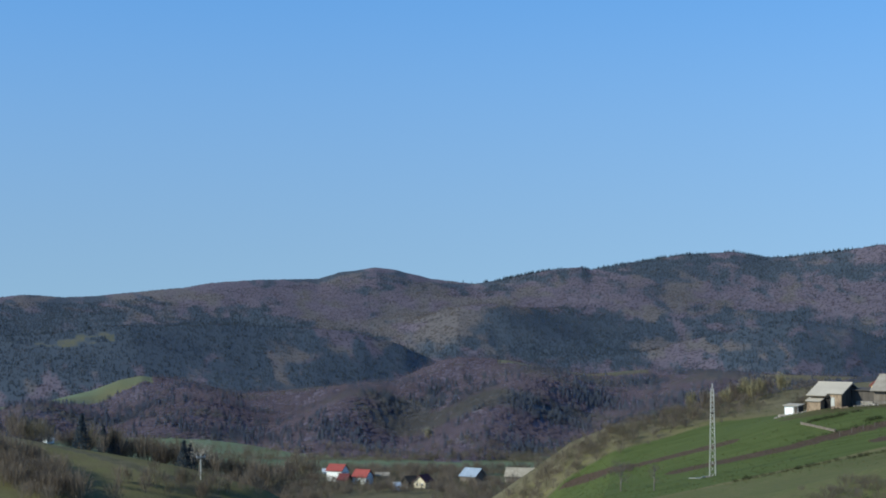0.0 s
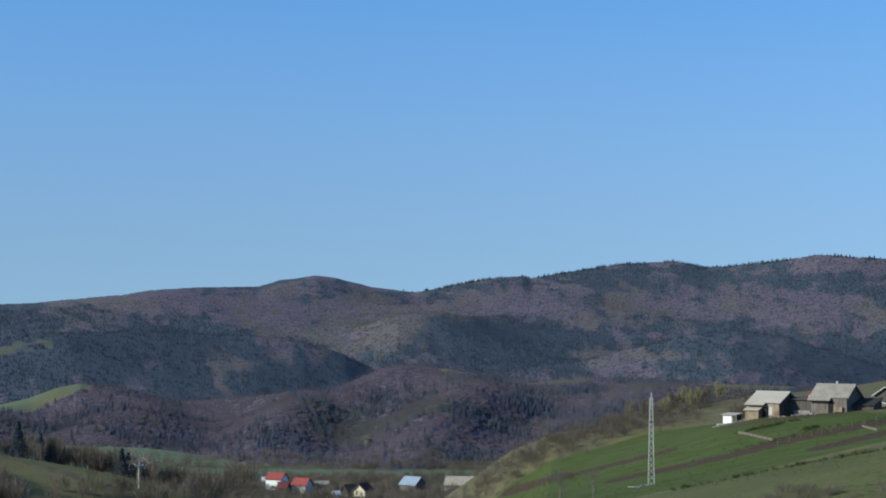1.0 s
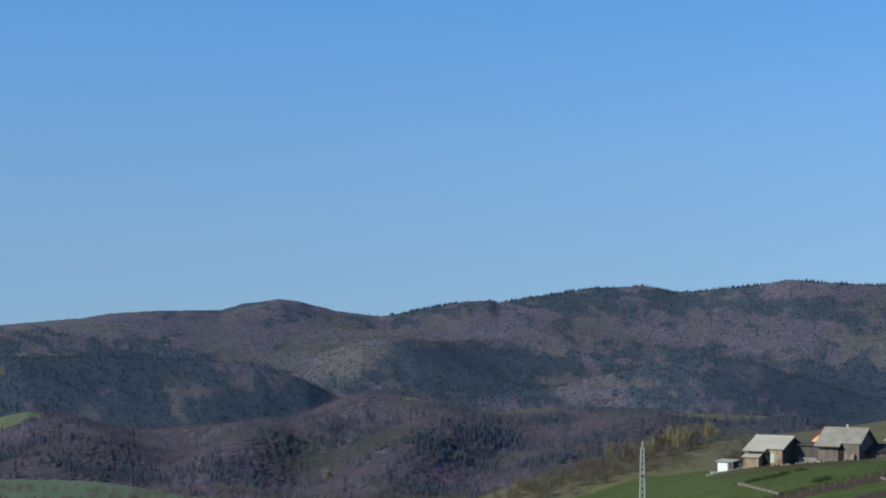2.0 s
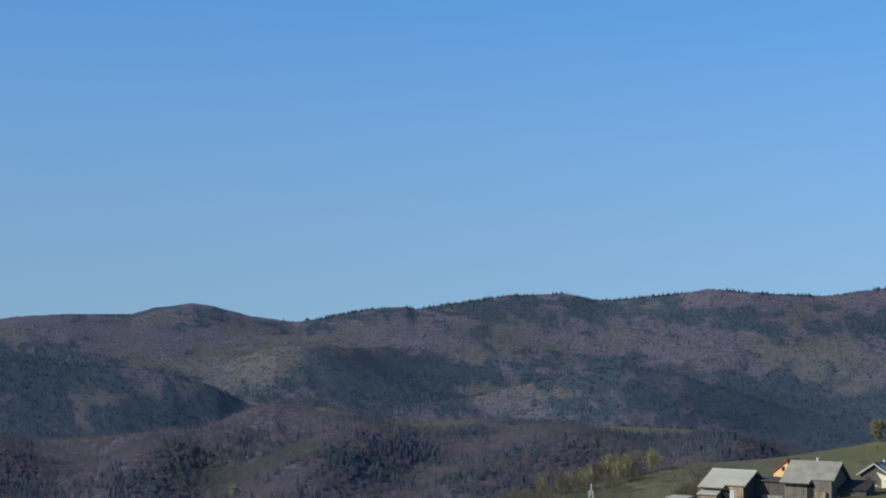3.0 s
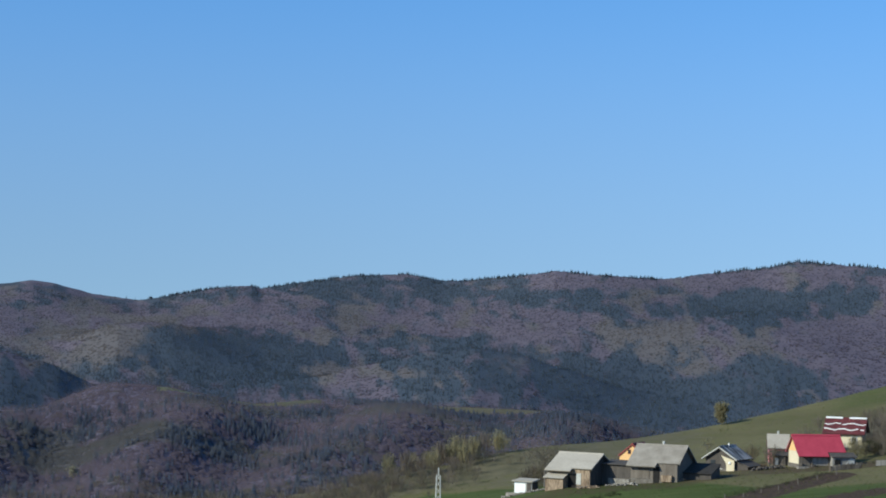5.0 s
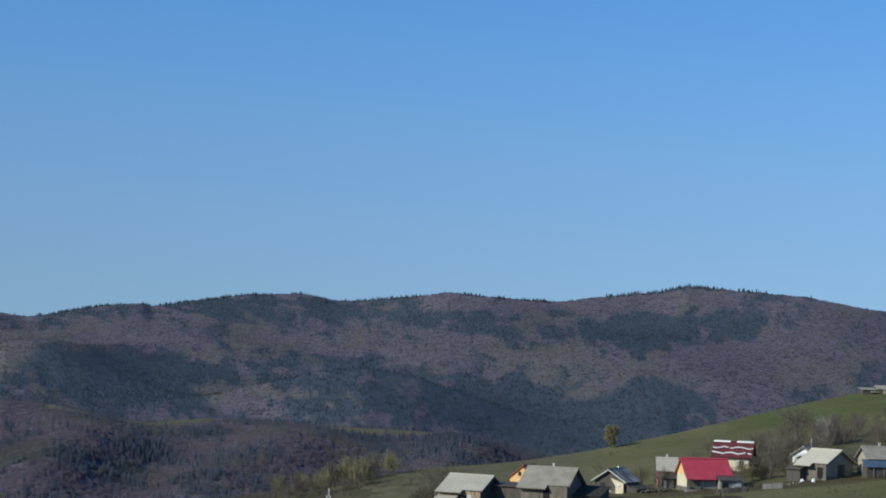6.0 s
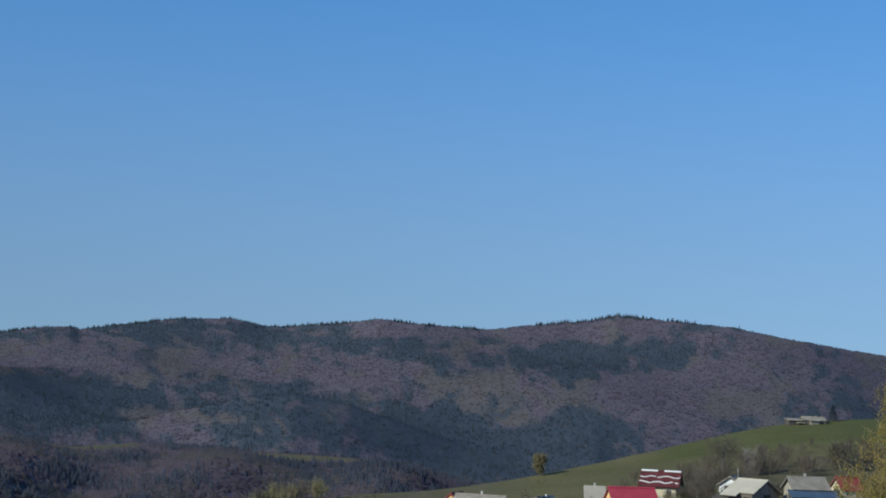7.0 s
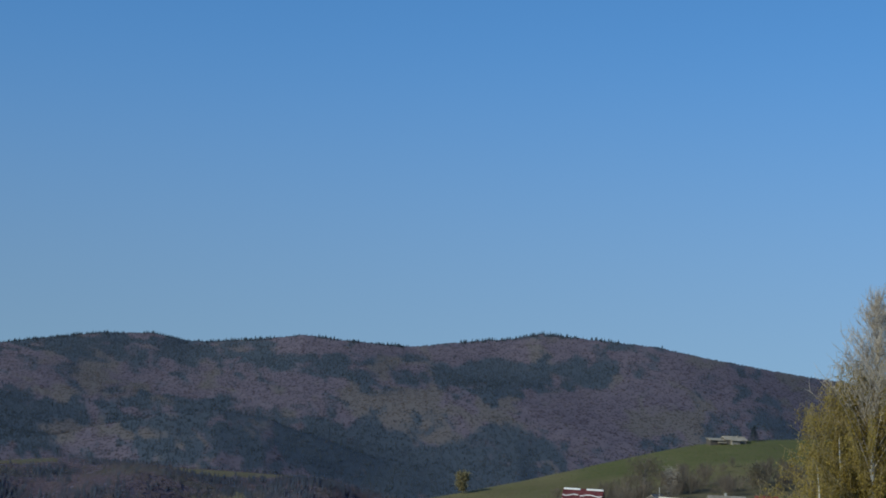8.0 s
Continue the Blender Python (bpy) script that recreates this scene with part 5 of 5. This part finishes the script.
# ---- lattice mast ----
def bar(me, root, a, b, w, name):
    a, b = Vector(a), Vector(b)
    d = b - a
    m = Matrix.Translation((a + b) / 2) @ d.to_track_quat("Z", "Y").to_matrix().to_4x4() @ Matrix.Diagonal((w, w, d.length, 1))
    ob = new(name, me)
    ob.parent = root
    ob.matrix_local = m
    return ob


def unit_bar(material):
    bm = box(-0.5, 0.5, -0.5, 0.5, -0.5, 0.5)
    me = bpy.data.meshes.new("bar")
    bm.to_mesh(me)
    bm.free()
    me.materials.append(material)
    return me


def mast(x, y, top):
    z0 = height(x, y) - 0.3
    root = thing("lattice_mast", x, y, -3.5, "slender pale steel lattice power mast standing in a green field", "mast", z=z0)
    H, me = top - z0, unit_bar(M_STEEL)
    n = 16

    def corner(k, z):
        f = 0.27 * (1 - z / H) + 0.19
        s = ((-1, -1), (1, -1), (1, 1), (-1, 1))[k % 4]
        return (s[0] * f, s[1] * f, z)

    for k in range(4):
        bar(me, root, corner(k, 0), corner(k, H), 0.07, "leg")
    levels = [H * (1 - (1 - i / n) ** 1.12) for i in range(n + 1)]
    for i in range(n):
        a, b = levels[i], levels[i + 1]
        for k in range(4):
            # one diagonal a face, so that opposite faces cross
            p, q = (k, k + 1) if i % 2 else (k + 1, k)
            bar(me, root, corner(p, a), corner(q, b), 0.05 if k % 2 == 0 else 0.03, "brace")
    zj = H * 0.72
    fj = 0.27 * 0.28 + 0.22
    part("joint_plate", box(-fj, fj, -fj, fj, zj, zj + 0.22), M_DARKW, root, "dark bolted joint between two mast lengths")
    part("tip", prism([(-0.13, H - 0.05), (0.13, H - 0.05), (0.02, H + 0.75), (-0.02, H + 0.75)], "x", -0.06, 0.06), M_STEEL, root, "pointed steel tip")
    part("footing", box(-0.95, 0.95, -0.95, 0.95, -0.6, 0.3, 0.06), M_DARKSTONE, root, "concrete footing")
    for i, (u, v) in enumerate(((-2.6, -0.4), (-1.9, -0.9), (-1.2, -0.5))):
        s = thing("stake", x + u, y + v, 30 * i, "pale broken stake lying near the mast", "stake", "stakes by the mast")
        part("shaft", box(-0.9, 0.9, -0.06, 0.06, 0.1, 0.22), M_CONC, s)


mast(13.0, 189.6, 85.9)


# ---- fences and small things on the slope ----
def board_fence(x0, y0, x1, y1, n, h, material, label, gap=0.94):
    dx, dy = x1 - x0, y1 - y0
    L = math.hypot(dx, dy)
    root = thing("fence", x0, y0, math.degrees(math.atan2(dy, dx)), label, "fence")
    zb = height(x0, y0)
    for i in range(n):
        f = (i + 0.5) / n
        z = height(x0 + dx * f, y0 + dy * f) - zb
        w = L / n * gap / 2
        part("board", box(L * f - w, L * f + w, -0.03, 0.03, z - 0.3, z + h * (0.92 + 0.16 * random.random())), material, root)
    for i in range(n + 1):
        f = i / n
        z = height(x0 + dx * f, y0 + dy * f) - zb
        part("post", box(L * f - 0.06, L * f + 0.06, 0.03, 0.15, z - 0.4, z + h + 0.15), M_WOOD, root)


board_fence(29.0, 229.8, 33.3, 216.2, 7, 0.38, M_WOOD, "low grey rubble wall across the green field")
board_fence(47.8, 218.0, 49.2, 211.6, 4, 0.35, M_WOOD, "short low grey wall in the field")
board_fence(78.2, 248.6, 81.0, 248.2, 4, 0.75, M_GREYB, "short run of pale grey boards beside the farmyard")
board_fence(70.6, 245.0, 75.6, 246.8, 7, 0.7, M_TANW, "fence of pale wooden panels beside the farm track")


def rubble(label, x0, y0, x1, y1, n, size, material, seed):
    """A heap of angular stones and boards strewn along a line."""
    rng = np.random.default_rng(seed)
    f = rng.random(n)
    x, y = x0 + (x1 - x0) * f + rng.normal(size=n) * 0.35, y0 + (y1 - y0) * f + rng.normal(size=n) * 0.35
    s = size * rng.uniform(0.4, 1.3, (n, 3)) * np.array([1.3, 1.0, 0.7])
    cube = np.array([(i, j, k) for i in (-0.5, 0.5) for j in (-0.5, 0.5) for k in (-0.5, 0.5)])
    v = cube[None] * s[:, None] * rng.uniform(0.75, 1.2, (n, 8, 3))
    a = rng.uniform(0, 3.14, n)[:, None]
    vx, vy = v[..., 0] * np.cos(a) - v[..., 1] * np.sin(a), v[..., 0] * np.sin(a) + v[..., 1] * np.cos(a)
    z = terrain(x, y) + s[:, 2] * 0.3 + rng.random(n) ** 2 * size * 0.8
    v = np.stack([vx + x[:, None], vy + y[:, None], v[..., 2] + z[:, None]], -1)
    q = np.array([(0, 1, 3, 2), (4, 6, 7, 5), (0, 4, 5, 1), (2, 3, 7, 6), (0, 2, 6, 4), (1, 5, 7, 3)])
    faces = (np.arange(n)[:, None, None] * 8 + q[None]).reshape(-1, 4)
    me = mesh_of("rubble", v.reshape(-1, 3), faces, [material])
    tagged(new("rubble", me), label, "rubble", kind="stuff")


rubble("pale stone rubble beside the whitewashed shed", 26.6, 254.4, 33.2, 251.8, 190, 0.22, M_STONE, 81)
rubble("pale rubble and boards between the barns", 40.0, 244.2, 43.6, 242.0, 90, 0.24, M_STONE, 82)
rubble("pale split logs heaped against the barn wall", 47.8, 241.4, 49.4, 242.2, 60, 0.22, M_TANW, 83)
rubble("scrap boards beside the wooden barn", 35.6, 243.8, 38.0, 243.2, 50, 0.2, M_TANW, 84)
rubble("dark heap of farm clutter behind the fence", 61.5, 252.5, 66.5, 254.5, 120, 0.32, M_DARKW, 85)
rubble("light scrap and sacks beside the farm track", 79.0, 251.5, 86.0, 253.0, 22, 0.24, M_STONE, 86)


def posts(pts, n, label):
    me = unit_bar(M_WOOD)
    root = thing("post_row", pts[0][0], pts[0][1], 0, label, "fence")
    zb = height(*pts[0])
    rng = random.Random(5)
    for i in range(n):
        f = i / (n - 1) * (len(pts) - 1)
        k = min(int(f), len(pts) - 2)
        x = pts[k][0] + (pts[k + 1][0] - pts[k][0]) * (f - k)
        y = pts[k][1] + (pts[k + 1][1] - pts[k][1]) * (f - k)
        z = height(x, y) - zb
        bar(me, root, (x - pts[0][0], y - pts[0][1], z - 0.3), (x - pts[0][0] + rng.uniform(-0.08, 0.08), y - pts[0][1], z + rng.uniform(0.5, 0.9)), 0.10, "post")


posts([(33.5, 210.5), (39.5, 215), (44.2, 217), (50.7, 221.5), (58.9, 227.5), (70, 240)], 16, "row of pale wooden fence posts beside the ploughed strip")


def utility_pole(x, y, h, label, arm=True):
    root = thing("utility_pole", x, y, 30, label, "pole")
    bm = bmesh.new()
    bmesh.ops.create_cone(bm, cap_ends=True, segments=10, radius1=0.10, radius2=0.06, depth=h + 0.6, matrix=Matrix.Translation((0, 0, h / 2 - 0.3)))
    part("shaft", bm, M_CONC, root)
    if arm:
        part("crossarm", box(-0.8, 0.8, -0.05, 0.05, h - 0.7, h - 0.55), M_CONC, root)
        for u in (-0.7, 0, 0.7):
            part("insulator", box(u - 0.05, u + 0.05, -0.05, 0.05, h - 0.55, h - 0.35, 0.02), M_WHITE, root)


# ---- single trees ----
def tube(path, radii, sides=6):
    v, f = [], []
    for i, (p, r) in enumerate(zip(path, radii)):
        d = Vector(path[min(i + 1, len(path) - 1)]) - Vector(path[max(i - 1, 0)])
        q = d.to_track_quat("Z", "Y")
        for k in range(sides):
            a = k * 6.28319 / sides
            v.append(Vector(p) + q @ Vector((math.cos(a) * r, math.sin(a) * r, 0)))
    for i in range(len(path) - 1):
        for k in range(sides):
            f.append((i * sides + k, i * sides + (k + 1) % sides, (i + 1) * sides + (k + 1) % sides, (i + 1) * sides + k))
    return v, f


def tubes_part(name, list_of, material, parent, label=""):
    v, f = [], []
    for path, radii, sides in list_of:
        a, b = tube(path, radii, sides)
        f += [tuple(i + len(v) for i in q) for q in b]
        v += a
    ob = new(name, mesh_of(name, [tuple(p) for p in v], f, [material]))
    ob.parent = parent
    return tagged(ob, label)


def leaf_part(name, centres, size, material, parent, rng, long=1.6, label=""):
    c = np.asarray(centres)
    n = len(c)
    a = rng.normal(size=(n, 3))
    a[:, 2] = -np.abs(a[:, 2]) * 1.4
    a /= np.linalg.norm(a, axis=1, keepdims=True)
    b = np.cross(a, rng.normal(size=(n, 3)))
    b /= np.linalg.norm(b, axis=1, keepdims=True)
    s = (size * rng.uniform(0.6, 1.3, n))[:, None]
    v = np.stack([c, c + a * s * long * 0.5 + b * s * 0.5, c + a * s * long, c + a * s * long * 0.5 - b * s * 0.5], 1).reshape(-1, 3)
    ob = new(name, mesh_of(name, v, np.arange(len(v)).reshape(-1, 4), [material], tint=np.repeat(rng.random(n), 4)))
    ob.parent = parent
    return tagged(ob, label)


def birch(x, y, h, label):
    rng = np.random.default_rng(31)
    root = thing("birch_tree", x, y, 0, label, "tree")

    def stem(off, top, lean, r0):
        pts = [(off[0] + lean[0] * f + 0.12 * math.sin(f * 9 + off[0]), off[1] + lean[1] * f + 0.1 * math.sin(f * 7), -0.3 + top * f) for f in np.linspace(0, 1, 12)]
        return pts, [0.02 + r0 * (top * (1 - f)) ** 0.5 for f in np.linspace(0, 1, 12)], 8

    stems = [stem((-0.2, -1.3), h, (-0.1, 0.9), 0.036), stem((-0.9, -0.3), h - 7.0, (-1.3, -0.5), 0.010), stem((-1.2, 0.2), h - 8.5, (-2.0, -0.9), 0.008)]
    for s in stems:
        tubes_part("trunk", [s], M_BIRCH, root, "white birch trunk with dark scars")
    limbs, low_limbs, twigs, strands, leaves = [], [], [], [], []
    for i in range(800):
        high = i < 270
        under = 0.15 + 4.8 * rng.random() ** 0.8 if high else 3.3 + (10.2 if i < 720 else h - 8.3) * rng.random() ** 0.9
        out = min(1.14 * under**0.65 * (1 + 0.02 * under), 6.6) * rng.random() ** (0.45 if high else 0.5)
        a = rng.uniform(0, 6.283)
        if not high and abs(a - 4.3) < 0.95 and rng.random() < 0.85:
            continue
        rise = (1.15 if high else 0.75) * out
        f = min(max((h - under - rise) / h, 0.12), 0.985)
        k = min(int(f * 11), 10)
        path = stems[0][0]
        p = Vector(path[k]).lerp(Vector(path[k + 1]), f * 11 - k)
        pts = [p + Vector((math.cos(a) * out * g, math.sin(a) * out * g, rise * (1.3 * g - 0.3 * g * g))) for g in (0, 0.2, 0.4, 0.6, 0.8, 1.0)]
        r0 = 0.008 + 0.006 * out
        (limbs if high else low_limbs).append((pts, [r0 * (1 - 0.16 * g) for g in range(6)], 4))
        for j in range(13 if high else 20):
            g = rng.uniform(0.15, 1.0)
            q = pts[min(int(g * 5), 4)].lerp(pts[min(int(g * 5) + 1, 5)], g * 5 - int(g * 5))
            b = rng.uniform(0, 6.283)
            side = rng.uniform(0.06, 0.5)
            if high:
                end = q + Vector((math.cos(b) * side, math.sin(b) * side, rng.uniform(-0.15, 0.75)))
                count = int(rng.integers(2, 8)) if under > 2.6 and rng.random() < 0.12 * (under - 2.4) else 0
            else:
                drop = rng.uniform(0.3, 1.5)
                end = q + Vector((math.cos(b) * side, math.sin(b) * side, -drop))
                count = int((9 + 17 * drop) * min(1.0, max(0.15, (under - 2.6) / 3.2)))
            (twigs if high else strands).append(([q, q.lerp(end, 0.5) + Vector((math.cos(b) * 0.06, math.sin(b) * 0.06, 0.04)), end], [0.012, 0.009, 0.005], 3))
            for _ in range(count):
                w = q.lerp(end, rng.random() ** 0.7)
                leaves.append((w.x + rng.normal() * 0.09, w.y + rng.normal() * 0.09, w.z + rng.normal() * 0.08))
    tubes_part("limb", limbs, M_TWIG, root)
    tubes_part("limb", low_limbs, M_BROWNTWIG, root)
    tubes_part("twig_spray", strands, M_BROWNTWIG, root, "hanging brown twigs")
    tubes_part("twig_spray", twigs, M_TWIG, root, "fine pale bare twigs")
    leaf_part("crown", leaves, 0.062, M_LEAF, root, rng, label="young yellow-green hanging leaves")


BIRCH_D = 90.0
birch(math.sin(radians(25.35)) * BIRCH_D, math.cos(radians(25.35)) * BIRCH_D, 100 + math.tan(radians(4.62)) * BIRCH_D - height(math.sin(radians(25.35)) * BIRCH_D, math.cos(radians(25.35)) * BIRCH_D), "tall spring birch with white trunk and yellow-green hanging leaves")


def small_tree(name, label, x, y, h, wide, material, seed, leaf=0.16, n=1500, trunk_share=0.25):
    """A tree of the middle distance: forking limbs and a ragged crown of leaf or twig clumps."""
    rng = np.random.default_rng(seed)
    root = thing(name, x, y, 0, label, "tree")
    tubes_part("trunk", [([(0, 0, -0.4), (0.05, 0, h * 0.3), (0.1, 0.05, h * 0.62), (0.08, 0.0, h * 0.9)], [h * 0.022, h * 0.018, h * 0.011, h * 0.004], 7)], M_TRUNK, root)
    limbs, ends = [], []
    for i in range(16):
        f = rng.uniform(trunk_share, 0.85)
        a = rng.uniform(0, 6.283)
        ln = wide * rng.uniform(0.6, 1.0) * (1.15 - 0.6 * abs(f - 0.5))
        p = Vector((0.08, 0, h * f))
        e = p + Vector((math.cos(a) * ln, math.sin(a) * ln, ln * rng.uniform(0.5, 1.2)))
        if e.z > h:
            e.z = h * 0.97
        limbs.append(([p, p.lerp(e, 0.5) + Vector((0, 0, 0.1 * ln)), e], [h * 0.008, h * 0.005, h * 0.002], 4))
        ends += [p.lerp(e, g) for g in (0.55, 0.8, 1.0)]
    tubes_part("limb", limbs, M_TRUNK, root)
    pick = rng.integers(0, len(ends), n)
    c = np.array([tuple(e) for e in ends])[pick] + rng.normal(size=(n, 3)) * (np.array([0.36, 0.36, 0.42]) if material is M_SPRING else np.array([0.30, 0.30, 0.28])) * wide
    if material in (M_SCRUB, M_TWIG, M_HAZEBUD):
        c = np.concatenate([c, c + rng.normal(size=c.shape) * 0.2])
        leaf_part("crown", c, leaf * 0.26, material, root, rng, 8.0)
    else:
        leaf_part("crown", c, leaf, material, root, rng, 1.8)
    return root


def fir(label, x, y, h, seed, wide=0.34):
    rng = np.random.default_rng(seed)
    root = thing("fir_tree", x, y, 0, label, "tree")
    tubes_part("trunk", [([(0, 0, -0.4), (0, 0, h * 0.5), (0, 0, h)], [h * 0.02, h * 0.012, 0.01], 6)], M_TRUNK, root)
    pts = []
    for i in range(1500):
        f = rng.random() ** 0.8
        a = rng.uniform(0, 6.283)
        rad = h * wide * (1 - f) * rng.uniform(0.3, 1.1)
        pts.append((math.cos(a) * rad, math.sin(a) * rad, h * (0.08 + 0.92 * f) - rad * 0.35))
    leaf_part("crown", pts, h * 0.035, M_CRESTFIR, root, rng, 1.8)


small_tree("tree", "solitary yellow-green budding tree on the hill's edge", 75.0, 331.5, 3.5, 0.95, M_SPRING, 41, 0.17, 3800, 0.10)
fir("dark broad fir beside the hut on the hill brow", 144.4, 362.0, 3.4, 42, 0.5)
small_tree("tree", "tall bare brown tree behind the farm houses", 98.6, 296.0, 7.2, 2.4, M_SCRUB, 43, 0.22, 1500)
small_tree("tree", "pale leafless tree in the gully", 103.5, 296.5, 5.0, 1.3, M_TWIG, 44, 0.16, 420)
small_tree("tree", "bare brown tree behind the wooden barn", 33.6, 264.0, 5.6, 3.0, M_SCRUB, 45, 0.18, 1800)
small_tree("tree", "small bare tree beside the yellow house", 83.5, 262.0, 4.4, 1.9, M_SCRUB, 46, 0.16, 1400)
small_tree("tree", "small budding tree in the hillside garden", 62.4, 286.0, 2.8, 0.8, M_SPRING, 47, 0.12, 260)
small_tree("bush", "yellow-green budding bush beside the red-roofed house", 78.9, 260.0, 3.0, 1.0, M_SPRING, 52, 0.13, 900, 0.1)
small_tree("tree", "pale blossoming tree alone in the brown wood", -94.0, 720.0, 5.0, 1.8, M_BLOSSOM, 53, 0.4, 600, 0.2)
small_tree("tree", "thin leafless sapling in the green field", 4.4, 181.0, 4.2, 0.9, M_SCRUB, 48, 0.10, 420)
small_tree("tree", "leafless sapling standing low on the field", -0.5, 191.0, 4.6, 1.5, M_SCRUB, 49, 0.12, 700)
small_tree("tree", "bare brown tree beside the barn wall", 91.0, 262.0, 6.2, 1.4, M_SCRUB, 50, 0.16, 700)
small_tree("tree", "yellow-green budding tree among the gully bushes", 118.0, 292.0, 4.6, 1.8, M_BUD, 51, 0.18, 900)

for i, (x, y, h) in enumerate(((-96.5, 233, 6.4), (-92.5, 233, 4.8), (-90.8, 234, 4.2), (-77.6, 232, 4.8), (-76.6, 232.5, 4.5))):
    fir("small dark fir on the crest of a green hillock", x, y, h, 60 + i)
utility_pole(-71.8, 221.0, 4.4, "slim pale concrete utility pole by the bushes")
utility_pole(93.2, 272.0, 4.4, "pale concrete utility pole between the farm houses", False)
small_tree("tree", "pale dead leafless tree beside the utility pole", -72.8, 224.0, 6.0, 1.8, M_TWIG, 71, 0.14, 500)
